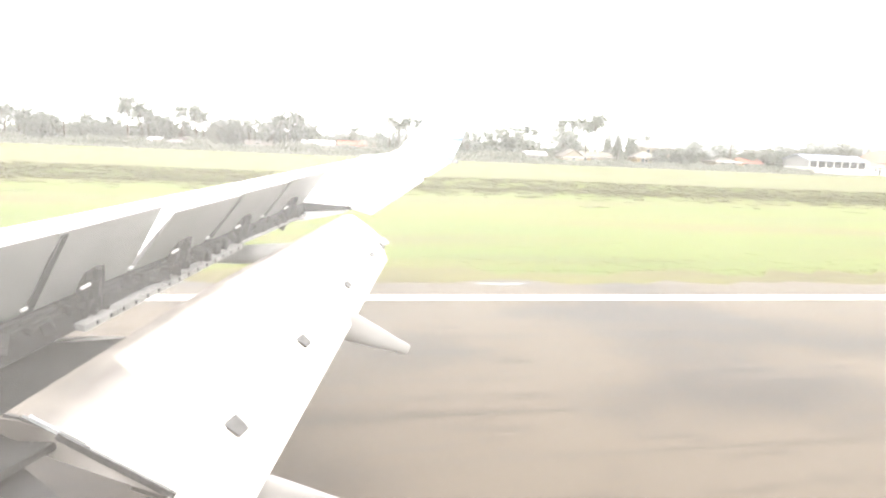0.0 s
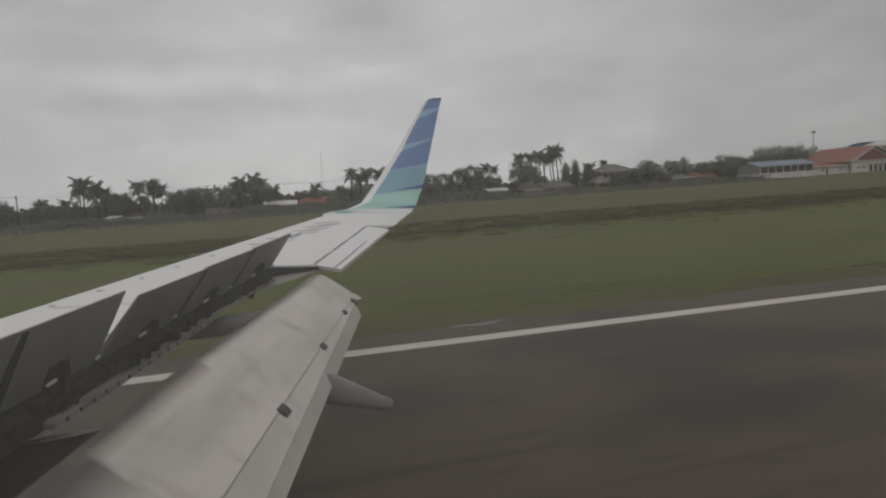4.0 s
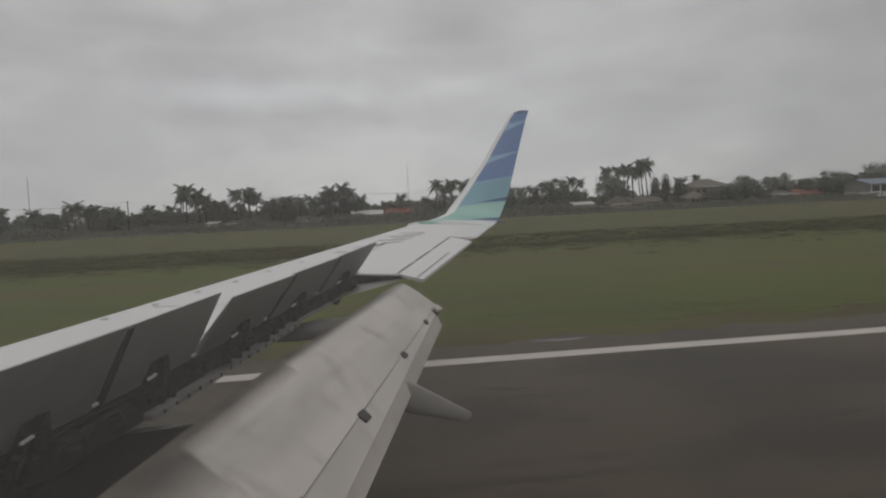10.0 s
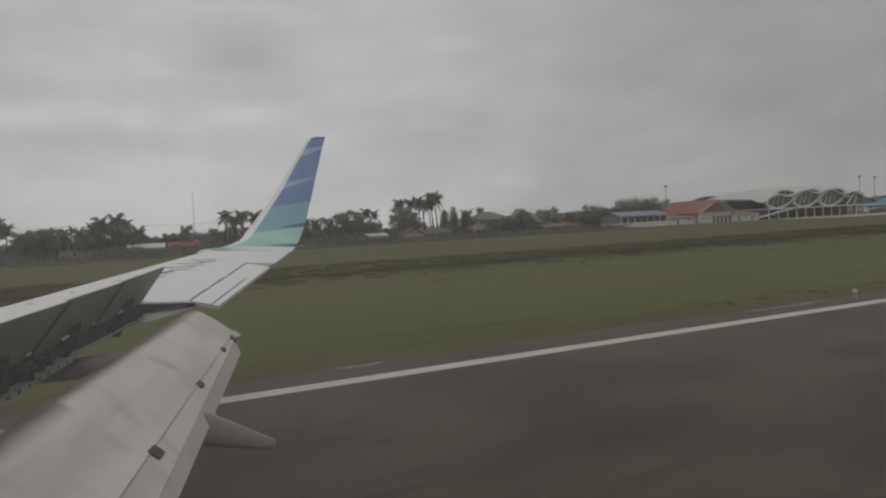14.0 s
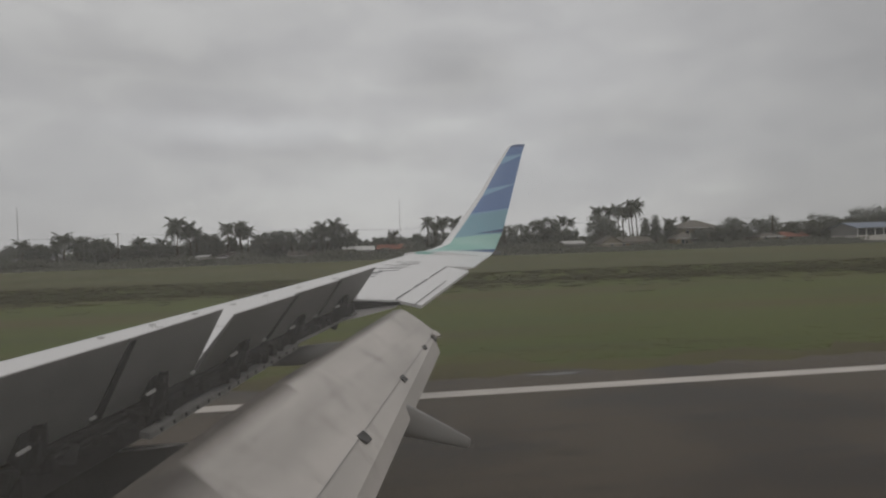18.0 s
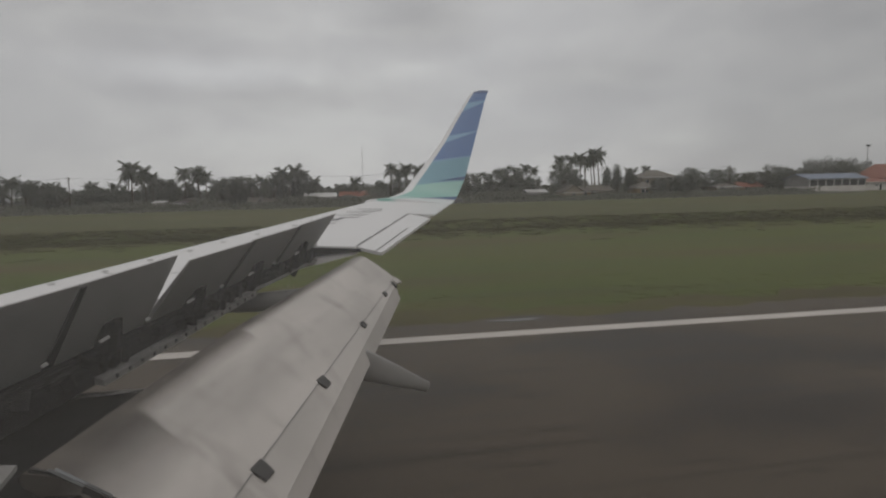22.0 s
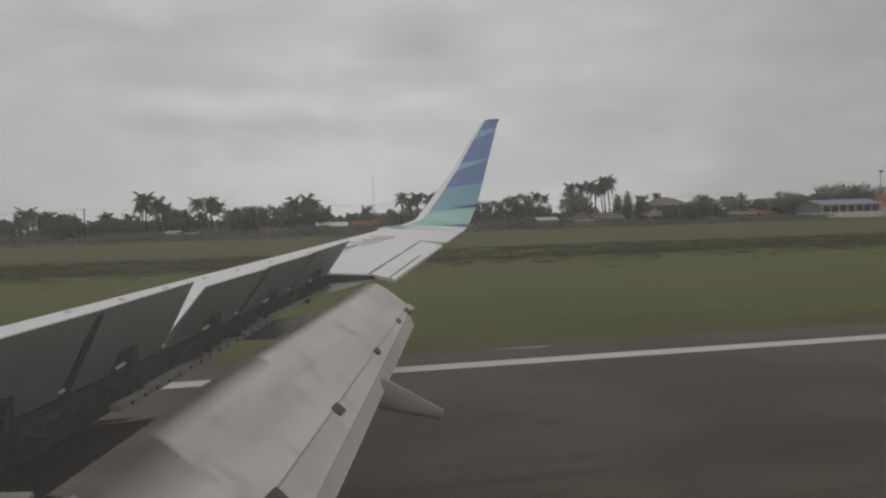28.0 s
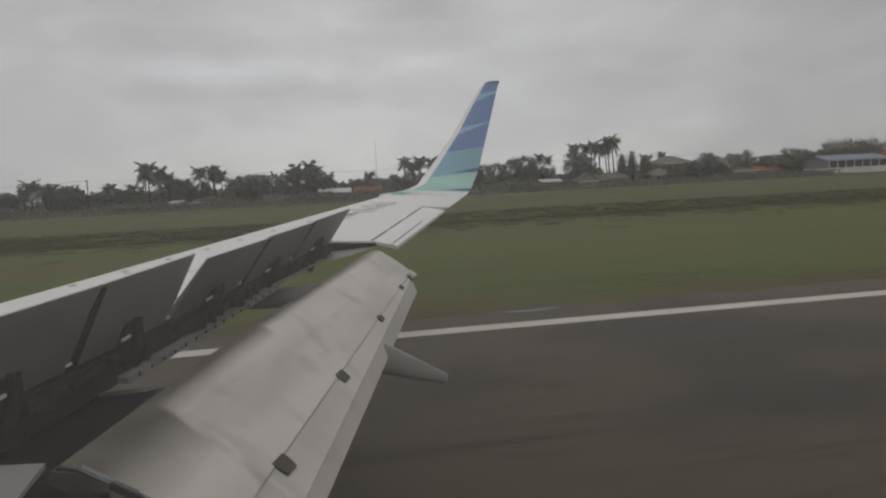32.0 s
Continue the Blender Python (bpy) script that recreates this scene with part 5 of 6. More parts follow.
# terminal with three eye-shaped glazed bays under one swept white roof
def terminal():
    t = site("airport_terminal", (232, 188, -0.08), "white modern airport terminal with three large eye-shaped glass bays", "terminal")
    W, D = 66.0, 44.0

    def crown(x):
        return 9.3 + 3.2 * math.sin(math.pi * min(1, max(0, (x + 4) / (W + 8)))) + 0.9 * math.cos(2 * math.pi * (x - 7) / 17.0)

    b = bmesh.new()
    loops = []
    for i in range(34):
        x = -4 + (W + 8) * i / 33
        z = crown(x)
        loops.append([(x, -1.5, z - 1.4), (x, 2, z), (x, D * 0.5, z + 0.9), (x, D, z - 3.0), (x, D, z - 3.3), (x, D * 0.5, z + 0.5), (x, 2, z - 0.45), (x, -1.5, z - 1.8)])
    loft(b, loops)
    smooth_edges(part("roof", b, M["silver_roof"], t, "swept white roof", True))
    b = bmesh.new()
    box(b, (0, 4.5, 4.4), (W, D - 2, 8.2))
    part("hall_block", b, M["glass"], t, "dark glazed hall")
    b = bmesh.new()
    box(b, (-1, -3.0, 4.0), (W + 1, D - 1, 4.5))
    part("deck", b, M["white_metal"], t, "white deck edge")
    b = bmesh.new()
    box(b, (1, 6, 0), (W - 1, D - 2, 4.0))
    part("ground_storey", b, M["shade"], t, "dark recessed ground storey")
    for i in range(12):
        b = bmesh.new()
        tube(b, (2 + 5.6 * i, -1.5, 0), (2 + 5.6 * i, -1.5, 4.05), 0.3, 0.3, 10)
        part("column", b, M["white_metal"], t)
    for e in range(3):
        x0 = 2.0 + 16.5 * e
        outline = []
        n = 28
        for i in range(n):
            f = 2 * math.pi * i / n
            px = 8.5 + 8.3 * math.cos(f)
            pz = 3.2 * math.sin(f) * (abs(math.sin(f)) ** 0.25) + 0.16 * (px - 8.5)
            outline.append((x0 + px, pz + 8.3))
        b = bmesh.new()
        vf = [b.verts.new((x, 0.0, z)) for x, z in outline]
        vb = [b.verts.new((x, 0.3, z)) for x, z in outline]
        b.faces.new(vf)
        b.faces.new(vb[::-1])
        for i in range(n):
            b.faces.new((vf[i], vf[(i + 1) % n], vb[(i + 1) % n], vb[i]))
        eye = part("eye_glazing", b, M["glass"], t, "dark eye-shaped curtain wall")
        b = bmesh.new()
        cx, cz = x0 + 8.5, 8.3
        loops = []
        for x, z in outline + outline[:1]:
            ox, oz = x + (x - cx) * 0.085, z + (z - cz) * 0.2
            loops.append([(x, -0.9, z), (ox, -0.9, oz), (ox, 0.5, oz), (x, 0.5, z)])
        loft(b, loops, caps=False)
        part("eye_rim", b, M["white_metal"], eye, "broad white rim")
        for q in (-3.6, -0.6, 2.6):
            b = bmesh.new()
            pts = [(cx + q + 0.9 * math.sin((k - 3) * 0.5), cz + 0.16 * q + (k - 3) * 0.85) for k in range(7)]
            for (xa, za), (xb, zb) in zip(pts, pts[1:]):
                tube(b, (xa, -0.08, za), (xb, -0.08, zb), 0.14, 0.14, 6)
            part("mullion", b, M["white_metal"], eye)
    b = bmesh.new()
    quad_solid(b, [(53.5, -0.2, 4.5), (W - 1, -0.2, 4.5), (W - 1, -0.2, 9.0), (60.0, -0.2, 10.4)], 0.3)
    part("side_glazing", b, M["glass"], t, "angular dark glazing")
    b = bmesh.new()
    for xa, za, xb, zb in ((53.0, 4.6, 60.0, 10.7), (60.0, 10.7, W, 9.2), (60.5, 10.5, 58.5, 4.6)):
        tube(b, (xa, -0.5, za), (xb, -0.5, zb), 0.3, 0.3, 6)
    part("rim_beam", b, M["white_metal"], t)
    b = bmesh.new()
    quad_solid(b, [(-6, -4, 1.2), (14, -4, 4.2), (14, -1.6, 4.2), (-6, -1.6, 1.2)], 0.35)
    part("ramp", b, M["white_metal"], t, "white entrance ramp")
    return t


terminal()

# red-roofed hall and slate blue humped roofs beyond the terminal
house((340, 196, 0), 95, 16, 3.6, 2.6, "gable_x", M["cream_wall"], M["red_roof"], "long low hall with a red pitched roof", 14, 3, (2.2, 1.4), 1.2, "old_terminal", "terminal")
hump = site("humped_hall", (343, 232, -0.08), "dark slate blue humped roof hall", "hall", "humped halls")
walls(hump, 15, 16, 4.6, M["grey_wall"])
for i in range(8):
    bm = bmesh.new()
    p = [(7.5 - 8.2 * math.cos(math.pi * (i + k) / 8), 4.5 + 4.3 * math.sin(math.pi * (i + k) / 8)) for k in (0, 1)]
    quad_solid(bm, [(p[0][0], -0.6, p[0][1]), (p[0][0], 16.6, p[0][1]), (p[1][0], 16.6, p[1][1]), (p[1][0], -0.6, p[1][1])], 0.1)
    part("roof_panel", bm, M["domes"], hump)
bm = bmesh.new()
pts = [(7.5 - 7.6 * math.cos(math.pi * k / 8), 0.02, 4.55 + 4.0 * math.sin(math.pi * k / 8)) for k in range(9)]
bm.faces.new([bm.verts.new(p) for p in pts])
part("end_panel", bm, M["domes"], hump)
for i in range(1, 6):
    copy_thing(hump, pose(343 + 18.5 * i, 232, -0.08))

# control tower
ct = site("control_tower", (446, 168, -0.08), "white control tower with a red-roofed glazed cab", "control tower")
bm = bmesh.new()
loft(bm, [[(sx * r, sy * r, z) for sx, sy in ((-1, -1), (1, -1), (1, 1), (-1, 1))] for r, z in ((2.7, 0), (2.5, 11.4))])
shaft = part("shaft", bm, M["white_wall"], ct, "white square shaft")
for z in (1.5, 4.5, 7.5):
    for x in (-1.4, 0.6):
        bm = bmesh.new()
        box(bm, (x, -2.74, z), (x + 0.9, -2.55, z + 1.3))
        part("window", bm, M["glass"], shaft)
for name, r0, z0, r1, z1, mat in (("balcony", 3.6, 11.0, 3.6, 12.2, "white_metal"), ("cab_glazing", 2.6, 12.2, 3.3, 14.2, "glass"), ("cab_roof", 3.9, 14.2, 3.7, 15.0, "red_roof")):
    bm = bmesh.new()
    loft(bm, [[(r * math.cos((a + 0.5) * math.pi / 4), r * math.sin((a + 0.5) * math.pi / 4), z) for a in range(8)] for r, z in ((r0, z0), (r1, z1))])
    cab = part(name, bm, M[mat], ct)
for x, y in ((0.8, 0.4), (-1.0, -0.6), (0.1, 1.3)):
    bm = bmesh.new()
    tube(bm, (x, y, 14.9), (x, y, 17.5), 0.05, 0.03, 6)
    part("antenna", bm, M["pole"], ct)
house((462, 176, 0), 34, 18, 5.6, 3.0, "gable_x", M["cream_wall"], M["tan_roof"], "cream warehouse with a long tan roof", 7, 2, (1.4, 1.2), 2.6, "warehouse", "warehouse")
house((500, 182, 0), 26, 18, 4.8, 2.4, "gable_x", M["blue_wall"], M["blue_roof"], "blue workshop with a blue sheet roof", 5, 1, (1.6, 1.3), 1.6, "workshop", "warehouse")


def light_mast(x, y, h, lamps=3):
    t = site("floodlight_mast", (x, y, -0.1), "tall grey apron floodlight mast", "light mast", "apron floodlights")
    bm = bmesh.new()
    tube(bm, (0, 0, 0), (0, 0, h), 0.22, 0.12, 10)
    part("pole", bm, M["pole"], t)
    bm = bmesh.new()
    box(bm, (-1.0, -0.12, h - 0.2), (1.0, 0.12, h + 0.1))
    bar = part("crossbar", bm, M["pole"], t)
    for i in range(lamps):
        bm = bmesh.new()
        xx = -0.8 + 1.6 * i / (lamps - 1)
        soft_box(bm, (xx - 0.25, -0.45, h + 0.1), (xx + 0.25, -0.05, h + 0.55), 0.05)
        part("floodlight", bm, M["shade"], bar)
    return t


light_mast(226, 236, 17.5)
light_mast(312, 182, 16.0)
light_mast(322, 205, 18.0)
light_mast(350, 215, 18.0)
for x, y, h in ((16.2, 260, 21.5), (-128, 262, 22)):
    t = site("radio_mast", (x, y, -0.1), "thin grey lattice radio mast", "mast")
    bm = bmesh.new()
    for k in range(3):
        a = k * 2.094
        tube(bm, (0.4 * math.cos(a), 0.4 * math.sin(a), 0), (0.08 * math.cos(a), 0.08 * math.sin(a), h), 0.03, 0.02, 5)
    part("legs", bm, M["pole"], t)
    bm = bmesh.new()
    for i in range(int(h)):
        for k in range(3):
            a, c = k * 2.094, (k + 1) * 2.094
            r0, r1 = 0.4 - 0.32 * i / h, 0.4 - 0.32 * (i + 1) / h
            tube(bm, (r0 * math.cos(a), r0 * math.sin(a), i), (r1 * math.cos(c), r1 * math.sin(c), i + 1), 0.02, 0.02, 4)
    part("lattice", bm, M["pole"], t)


def utility_pole(x, y, h):
    t = thing("utility_pole", (x, y, -0.1), "weathered utility pole with a short crossarm beside the houses", "utility pole", "utility poles along the field")
    bm = bmesh.new()
    tube(bm, (0, 0, 0), (0, 0, h), 0.19, 0.13, 8)
    part("pole", bm, M["bark"], t)
    bm = bmesh.new()
    box(bm, (-0.07, -0.9, h - 0.6), (0.07, 0.9, h - 0.42))
    arm = part("crossarm", bm, M["bark"], t)
    for q in (-0.8, 0.0, 0.8):
        bm = bmesh.new()
        tube(bm, (0, q, h - 0.42), (0, q, h - 0.2), 0.07, 0.05, 6)
        part("insulator", bm, M["white_metal"], arm)


POLE_XS = (-116.0, -67.3, -18.0, 31.5, 81.0, 131.0)
for x in POLE_XS:
    utility_pole(x, 191.0, 9.3)
for a, c in zip(POLE_XS, POLE_XS[1:]):
    for q in (-0.8, 0.8):
        bm = bmesh.new()
        pts = [(a + (c - a) * i / 10, 191.0 + q, 9.0 - 0.9 * (1 - (i / 5 - 1) ** 2)) for i in range(11)]
        for p0, p1 in zip(pts, pts[1:]):
            tube(bm, p0, p1, 0.02, 0.02, 4, False)
        tagged(part("power_line", bm, M["hose"]), "thin sagging overhead wire between utility poles", "wire", "overhead wires")


# small twin-engined aeroplane on the apron
def light_plane(x, y, turn):
    t = site("light_aircraft", (x, y, 0.02), "small white propeller aircraft parked on the apron", "airplane", "parked light aircraft", turn)
    b = bmesh.new()
    loft(b, [[(xx, r * 0.8 * math.cos(a * math.pi / 6), z + r * math.sin(a * math.pi / 6)) for a in range(12)] for xx, r, z in ((-5.2, 0.12, 1.5), (-4.6, 0.5, 1.5), (-3.4, 0.78, 1.6), (-1, 0.85, 1.65), (1.2, 0.8, 1.7), (3.4, 0.45, 1.85), (5.4, 0.15, 2.0))])
    body = smooth_edges(part("body", b, M["plane_white"], t, "white fuselage", True))
    b = bmesh.new()
    soft_box(b, (-1.5, -7.5, 2.45), (0.3, 7.5, 2.62), 0.06)
    part("wing", b, M["plane_white"], t)
    b = bmesh.new()
    soft_box(b, (4.3, -2.6, 2.1), (5.4, 2.6, 2.2), 0.03)
    part("tailplane", b, M["plane_white"], t)
    b = bmesh.new()
    loft(b, [[(3.6, -0.06, 2.0), (5.5, -0.06, 2.0), (5.5, 0.06, 2.0), (3.6, 0.06, 2.0)], [(4.8, -0.04, 4.0), (5.7, -0.04, 4.0), (5.7, 0.04, 4.0), (4.8, 0.04, 4.0)]])
    part("fin", b, M["blue_roof"], t, "blue tail fin")
    for s in (-2.3, 2.3):
        b = bmesh.new()
        loft(b, [[(xx, s + r * math.cos(a * math.pi / 5), 2.35 + r * math.sin(a * math.pi / 5)) for a in range(10)] for xx, r in ((-2.9, 0.1), (-2.5, 0.34), (-1.2, 0.42), (0.4, 0.2))])
        eng = part("engine", b, M["plane_white"], t)
        b = bmesh.new()
        box(b, (-2.96, s - 0.06, 1.5), (-2.9, s + 0.06, 3.2))
        part("propeller", b, M["shade"], eng)
    for xx, yy in ((-3.6, 0), (0.2, -1.3), (0.2, 1.3)):
        b = bmesh.new()
        tube(b, (xx, yy, 0.25), (xx, yy * 0.7, 1.3), 0.06, 0.06, 6)
        lg = part("gear_leg", b, M["pole"], t)
        b = bmesh.new()
        tube(b, (xx, yy - 0.1, 0.25), (xx, yy + 0.1, 0.25), 0.25, 0.25, 12)
        part("tyre", b, M["tyre"], lg)
    b = bmesh.new()
    box(b, (-3.5, -0.72, 1.85), (1.5, 0.72, 2.15))
    part("cabin_windows", b, M["glass"], body)
    return t


light_plane(262, 164, 20)


# orange board sign on the grass beside the taxiway
for x, y in ((168.0, 33.0), (246.0, 33.0)):
    t = site("taxiway_sign", (x, y, -0.1), "orange taxiway board sign on short legs", "sign", "taxiway signs")
    bm = bmesh.new()
    soft_box(bm, (-1.3, -0.12, 0.3), (1.3, 0.12, 1.15), 0.04)
    part("board", bm, M["orange"], t)
    for q in (-0.9, 0.9):
        bm = bmesh.new()
        tube(bm, (q, 0, 0), (q, 0, 0.32), 0.05, 0.05, 6)
        part("leg", bm, M["pole"], t)


# ---------------------------------------------------------------- trees
def broadleaf(name, seed, height, spread, clumps, leaf_mat, label):
    clumps = int(clumps * 1.35)
    rnd = random.Random(seed)
    t = thing(name, (0, -900, -0.1), label, "tree")
    b = bmesh.new()
    th = height * 0.42
    tube(b, (0, 0, 0), (0.1, 0, th), 0.24 * height / 9, 0.15 * height / 9, 8)
    ends = []
    for i in range(6):
        a = i * 1.05 + rnd.uniform(-0.3, 0.3)
        r = spread * rnd.uniform(0.35, 0.75)
        e = Vector((r * math.cos(a), r * math.sin(a), height * rnd.uniform(0.55, 0.82)))
        tube(b, (0.1, 0, th * rnd.uniform(0.75, 1.0)), e, 0.11 * height / 9, 0.03, 5)
        ends.append(e)
    part("trunk", b, M["bark"], t)
    b = bmesh.new()
    for i in range(clumps):
        if i < len(ends):
            c = ends[i].copy()
        else:
            a, q = rnd.uniform(0, 6.283), rnd.uniform(0.1, 1.0) ** 0.6
            zz = rnd.uniform(0.22, 0.98)
            wide = math.sqrt(max(0.05, 1 - ((zz - 0.56) / 0.46) ** 2))
            c = Vector((spread * q * wide * math.cos(a), spread * q * wide * math.sin(a), height * zz))
        rad = rnd.uniform(0.55, 1.35) * height / 9
        for k in range(46):
            d = Vector((rnd.gauss(0, 1), rnd.gauss(0, 1), rnd.gauss(0, 0.8))).normalized() * rad * rnd.uniform(0.45, 1.1)
            p = c + d
            u = Vector((rnd.gauss(0, 1), rnd.gauss(0, 1), rnd.gauss(0, 0.6))).normalized() * rnd.uniform(0.12, 0.34)
            w = u.orthogonal().normalized() * rnd.uniform(0.08, 0.2)
            vs = [b.verts.new(p - u), b.verts.new(p + w), b.verts.new(p + u * 1.2), b.verts.new(p - w)]
            b.faces.new(vs)
    part("crown", b, leaf_mat, t)
    return t


def palm(name, seed, height, label):
    rnd = random.Random(seed)
    t = thing(name, (0, -900, -0.1), label, "palm tree")
    b = bmesh.new()
    lean = rnd.uniform(-0.9, 0.9)
    pts = [Vector((lean * (i / 6) ** 2, 0.2 * math.sin(i), height * i / 6)) for i in range(7)]
    for i in range(6):
        tube(b, pts[i], pts[i + 1], 0.2 - 0.015 * i, 0.185 - 0.015 * i, 7)
    part("trunk", b, M["bark"], t)
    top_p = pts[-1]
    b = bmesh.new()
    for i in range(38):
        a = i * 2.4 + rnd.uniform(-0.2, 0.2)
        rise = rnd.uniform(-0.7, 1.7)
        ln = rnd.uniform(1.7, 3.1)
        out = Vector((math.cos(a), math.sin(a), 0))
        side = Vector((-math.sin(a), math.cos(a), 0))
        rib = []
        for k in range(13):
            f = k / 12
            rib.append(top_p + out * ln * f * (1 - 0.15 * f) + Vector((0, 0, ln * (rise * f * 0.8 - 0.6 * f * f))))
        for k in range(1, 13):
            p = rib[k]
            d = (rib[k] - rib[k - 1])
            wid = 0.62 * math.sin(math.pi * (0.12 + 0.85 * k / 13))
            for sg in (-1, 1):
                e = p + side * sg * wid * rnd.uniform(0.8, 1.1) - Vector((0, 0, wid * rnd.uniform(0.4, 0.9))) + d * 0.9
                vs = [b.verts.new(rib[k - 1] + d * 0.2), b.verts.new(p), b.verts.new(e), b.verts.new(rib[k - 1] + d * 0.2 + (e - p) * 0.8)]
                b.faces.new(vs)
    part("crown", b, M["frond"], t)
    return t


KINDS = [
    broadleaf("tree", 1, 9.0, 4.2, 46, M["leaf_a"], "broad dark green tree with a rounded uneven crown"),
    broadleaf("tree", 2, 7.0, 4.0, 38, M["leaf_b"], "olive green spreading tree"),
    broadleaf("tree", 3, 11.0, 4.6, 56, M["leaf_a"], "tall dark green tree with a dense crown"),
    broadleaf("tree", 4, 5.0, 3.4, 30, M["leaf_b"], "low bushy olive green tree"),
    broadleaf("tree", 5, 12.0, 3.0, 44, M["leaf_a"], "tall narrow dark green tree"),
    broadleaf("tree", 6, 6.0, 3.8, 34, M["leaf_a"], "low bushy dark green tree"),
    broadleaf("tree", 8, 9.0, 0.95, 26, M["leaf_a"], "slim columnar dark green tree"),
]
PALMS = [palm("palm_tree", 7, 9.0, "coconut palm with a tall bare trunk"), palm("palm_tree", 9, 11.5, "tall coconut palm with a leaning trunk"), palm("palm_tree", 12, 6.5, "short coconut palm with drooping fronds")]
used = set()


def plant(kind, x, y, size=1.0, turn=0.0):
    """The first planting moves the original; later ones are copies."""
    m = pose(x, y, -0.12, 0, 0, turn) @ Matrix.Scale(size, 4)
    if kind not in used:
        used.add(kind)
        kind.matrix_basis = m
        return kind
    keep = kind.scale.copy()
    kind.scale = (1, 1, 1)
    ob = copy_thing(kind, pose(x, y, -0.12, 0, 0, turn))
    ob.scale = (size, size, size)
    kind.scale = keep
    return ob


rnd = random.Random(21)


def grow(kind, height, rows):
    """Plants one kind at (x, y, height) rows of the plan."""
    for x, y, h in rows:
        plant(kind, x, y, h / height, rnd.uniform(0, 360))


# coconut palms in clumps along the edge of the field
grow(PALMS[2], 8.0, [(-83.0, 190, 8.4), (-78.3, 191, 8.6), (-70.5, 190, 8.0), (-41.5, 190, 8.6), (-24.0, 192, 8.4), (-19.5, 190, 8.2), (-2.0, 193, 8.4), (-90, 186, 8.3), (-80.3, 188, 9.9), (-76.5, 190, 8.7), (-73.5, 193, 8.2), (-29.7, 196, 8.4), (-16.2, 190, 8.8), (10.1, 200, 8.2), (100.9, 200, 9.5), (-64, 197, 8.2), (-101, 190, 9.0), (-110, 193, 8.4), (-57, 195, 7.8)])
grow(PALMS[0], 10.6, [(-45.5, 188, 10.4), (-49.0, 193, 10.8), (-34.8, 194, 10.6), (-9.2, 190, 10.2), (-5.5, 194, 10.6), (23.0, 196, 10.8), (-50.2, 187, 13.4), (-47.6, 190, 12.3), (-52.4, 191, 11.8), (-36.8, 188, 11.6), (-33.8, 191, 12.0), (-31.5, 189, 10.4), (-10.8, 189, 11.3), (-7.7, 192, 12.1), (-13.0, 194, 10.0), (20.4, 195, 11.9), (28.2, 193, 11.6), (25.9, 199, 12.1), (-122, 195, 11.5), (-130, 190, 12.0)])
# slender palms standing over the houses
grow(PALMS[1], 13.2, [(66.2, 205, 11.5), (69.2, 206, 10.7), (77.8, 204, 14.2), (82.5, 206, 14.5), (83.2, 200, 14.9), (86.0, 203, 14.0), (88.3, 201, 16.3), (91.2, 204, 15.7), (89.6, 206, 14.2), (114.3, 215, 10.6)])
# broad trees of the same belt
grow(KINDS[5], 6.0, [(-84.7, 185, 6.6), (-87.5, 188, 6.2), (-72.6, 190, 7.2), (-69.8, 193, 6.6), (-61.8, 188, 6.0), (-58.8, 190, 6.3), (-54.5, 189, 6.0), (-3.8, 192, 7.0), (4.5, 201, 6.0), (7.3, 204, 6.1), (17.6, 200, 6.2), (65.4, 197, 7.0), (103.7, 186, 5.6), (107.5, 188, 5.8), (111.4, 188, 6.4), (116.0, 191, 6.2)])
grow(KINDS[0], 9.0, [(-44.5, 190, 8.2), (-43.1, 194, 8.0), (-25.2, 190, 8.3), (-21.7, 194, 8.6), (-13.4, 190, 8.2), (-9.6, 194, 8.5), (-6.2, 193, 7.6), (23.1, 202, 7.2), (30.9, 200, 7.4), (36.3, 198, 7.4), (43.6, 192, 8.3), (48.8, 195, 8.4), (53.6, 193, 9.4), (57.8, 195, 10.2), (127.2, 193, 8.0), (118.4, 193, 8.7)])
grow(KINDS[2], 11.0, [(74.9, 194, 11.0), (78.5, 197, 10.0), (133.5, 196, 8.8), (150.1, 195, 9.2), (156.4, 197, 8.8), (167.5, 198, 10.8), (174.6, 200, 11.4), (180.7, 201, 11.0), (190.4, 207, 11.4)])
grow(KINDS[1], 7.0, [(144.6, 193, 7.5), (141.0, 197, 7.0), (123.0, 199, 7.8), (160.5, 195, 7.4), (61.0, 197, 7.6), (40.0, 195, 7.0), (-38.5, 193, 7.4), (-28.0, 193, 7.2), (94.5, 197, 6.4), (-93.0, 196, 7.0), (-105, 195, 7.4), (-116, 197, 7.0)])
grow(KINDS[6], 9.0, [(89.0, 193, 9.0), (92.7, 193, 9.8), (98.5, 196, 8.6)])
# a wood between the long shed and the hall, and behind the terminal
for i in range(22):
    plant(KINDS[rnd.choice((2, 0, 0, 1, 5))], rnd.uniform(172, 232), rnd.uniform(204, 232), rnd.uniform(0.75, 1.05), rnd.uniform(0, 360))
for i in range(20):
    plant(KINDS[rnd.choice((2, 0, 1, 5))], rnd.uniform(236, 420), rnd.uniform(285, 310), rnd.uniform(0.8, 1.1), rnd.uniform(0, 360))
# lower trees and palms filling the belt behind
for i in range(150):
    x = -150 + 350 * (i + rnd.uniform(-0.4, 0.4)) / 150
    y = rnd.uniform(202, 250)
    if rnd.random() < 0.22:
        plant(PALMS[rnd.choice((0, 2, 2))], x, y, rnd.uniform(0.6, 0.85), rnd.uniform(0, 360))
    else:
        plant(KINDS[rnd.choice((0, 0, 1, 3, 5, 5, 1))], x, y, rnd.uniform(0.5, 0.85), rnd.uniform(0, 360))


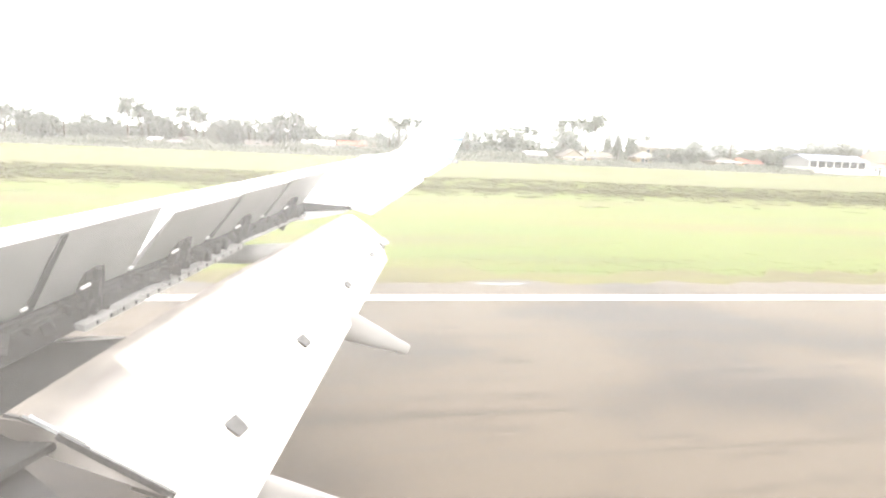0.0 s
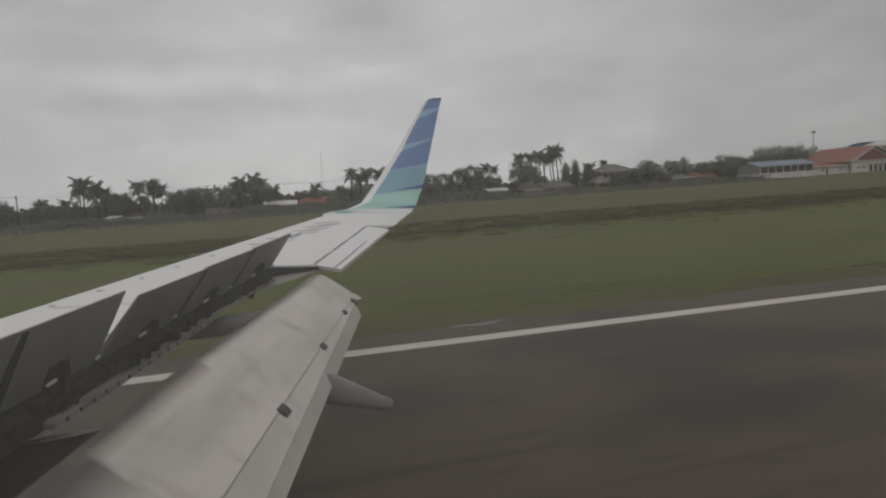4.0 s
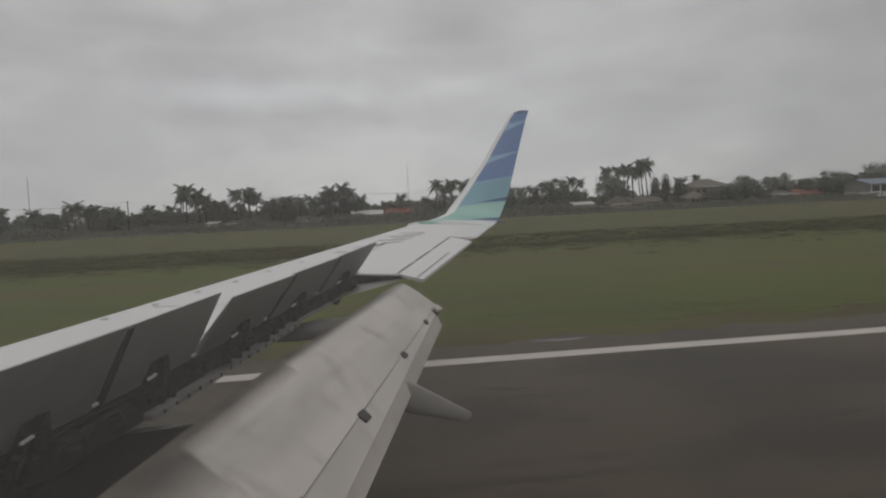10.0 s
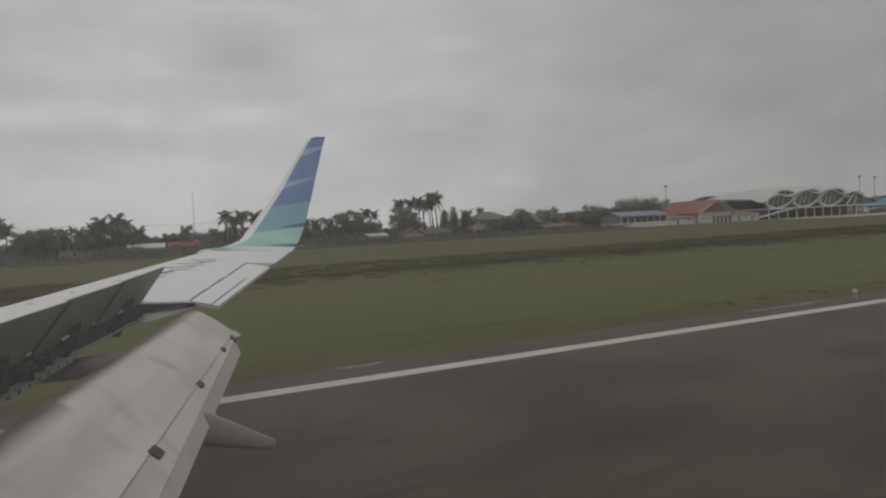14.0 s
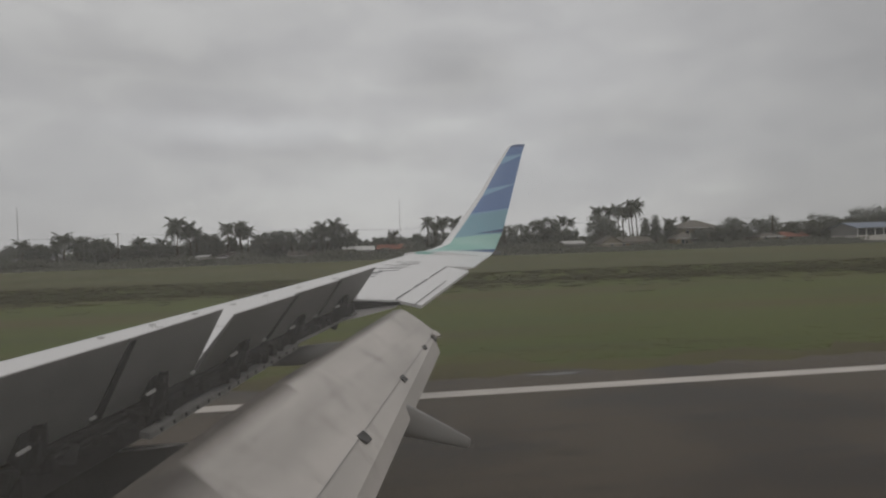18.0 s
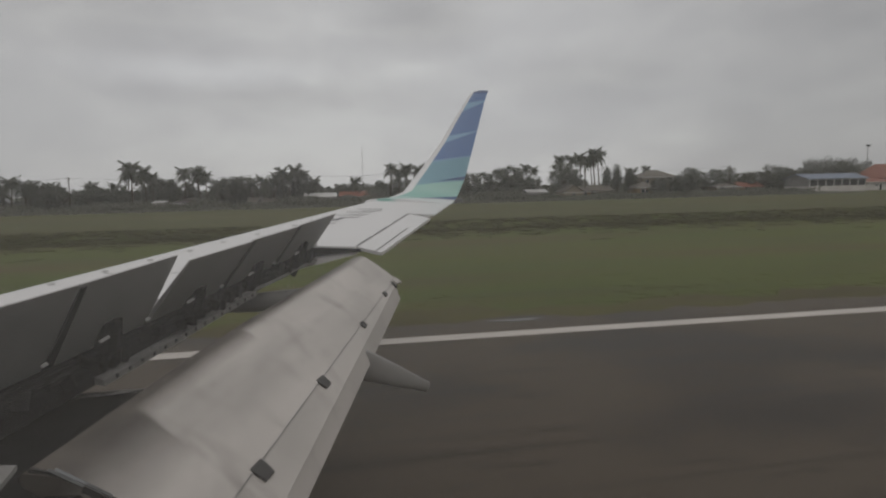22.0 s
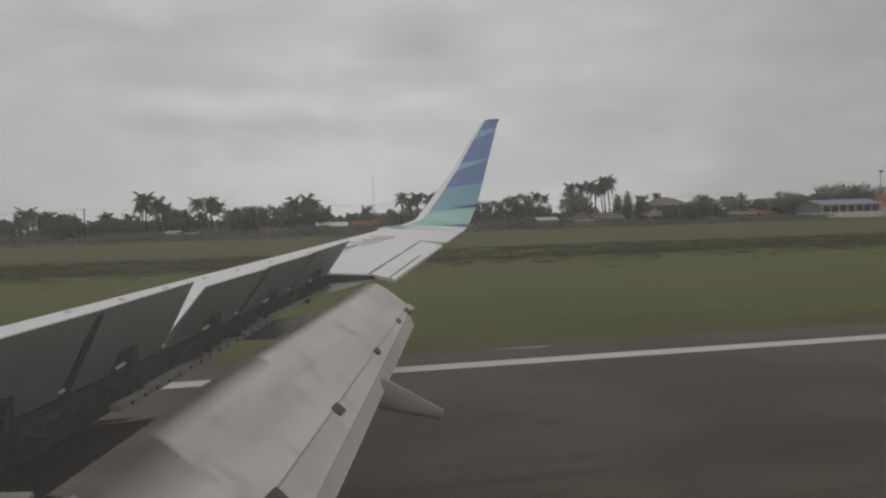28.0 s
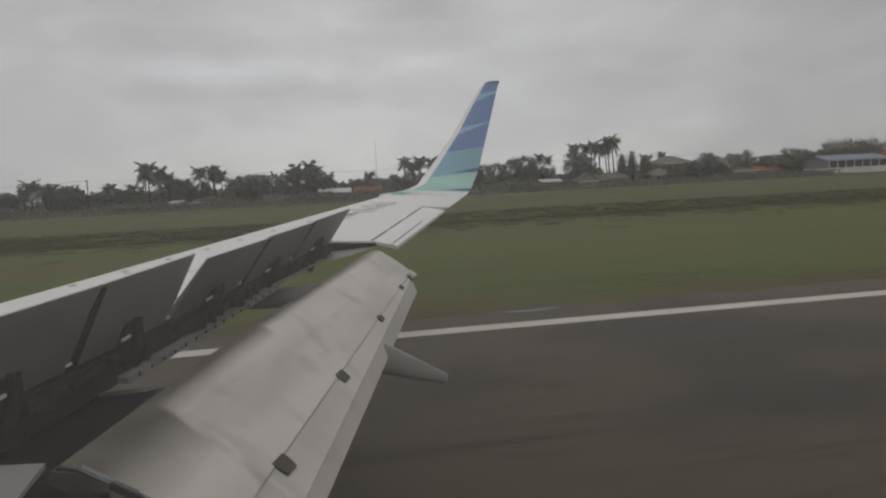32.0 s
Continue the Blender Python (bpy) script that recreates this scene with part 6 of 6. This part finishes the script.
def shrub_belt(x0, x1, y0, y1, tall, count, seed, mat, label):
    r = random.Random(seed)
    verts, faces = [], []
    for i in range(count):
        x = r.uniform(x0, x1)
        y = r.uniform(y0, y1)
        lump = 0.35 + 0.65 * abs(noise.noise(Vector((x * 0.09, y * 0.03, seed)))) * 2
        z = r.uniform(0, 1) ** 0.8 * tall * min(1.0, lump)
        s = r.uniform(0.2, 0.5)
        u = Vector((r.gauss(0, 1), r.gauss(0, 1), r.gauss(0, 0.7))).normalized() * s
        w = u.orthogonal().normalized() * s * 0.6
        p = Vector((x, y, z - 0.1))
        n = len(verts)
        verts += [p - u, p + w, p + u, p - w]
        faces.append((n, n + 1, n + 2, n + 3))
    me = bpy.data.meshes.new("shrubs")
    me.from_pydata(verts, [], faces)
    me.materials.append(mat)
    tagged(new("shrubs", me), label, "shrubs", kind="stuff")


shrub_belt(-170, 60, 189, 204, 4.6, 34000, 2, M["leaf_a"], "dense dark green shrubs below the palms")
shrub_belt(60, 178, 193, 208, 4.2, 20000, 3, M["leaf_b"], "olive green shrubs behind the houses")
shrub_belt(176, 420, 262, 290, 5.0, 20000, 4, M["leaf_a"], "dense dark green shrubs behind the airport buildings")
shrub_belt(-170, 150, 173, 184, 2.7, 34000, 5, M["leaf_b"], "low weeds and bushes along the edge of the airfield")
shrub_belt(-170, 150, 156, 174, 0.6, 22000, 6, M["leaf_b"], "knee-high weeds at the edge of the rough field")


def far_woods():
    """Distant treeline to the horizon."""
    b = bmesh.new()
    r = random.Random(4)
    verts, faces = [], []
    for i in range(9000):
        x = r.uniform(-900, 1300)
        y = r.uniform(300, 620)
        z = r.uniform(0, 7.2) * (0.7 + 0.3 * math.sin(x * 0.05) * math.cos(x * 0.013 + 1))
        s = r.uniform(0.9, 2.2)
        u = Vector((r.gauss(0, 1), r.gauss(0, 0.5), r.gauss(0, 0.7))).normalized() * s
        w = u.orthogonal().normalized() * s * 0.7
        p = Vector((x, y, z))
        n = len(verts)
        verts += [p - u, p + w, p + u, p - w]
        faces.append((n, n + 1, n + 2, n + 3))
    b.free()
    me = bpy.data.meshes.new("far_woods")
    me.from_pydata(verts, [], faces)
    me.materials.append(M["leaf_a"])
    tagged(new("far_woods", me), "distant dark green belt of trees", "woods", kind="stuff")


far_woods()
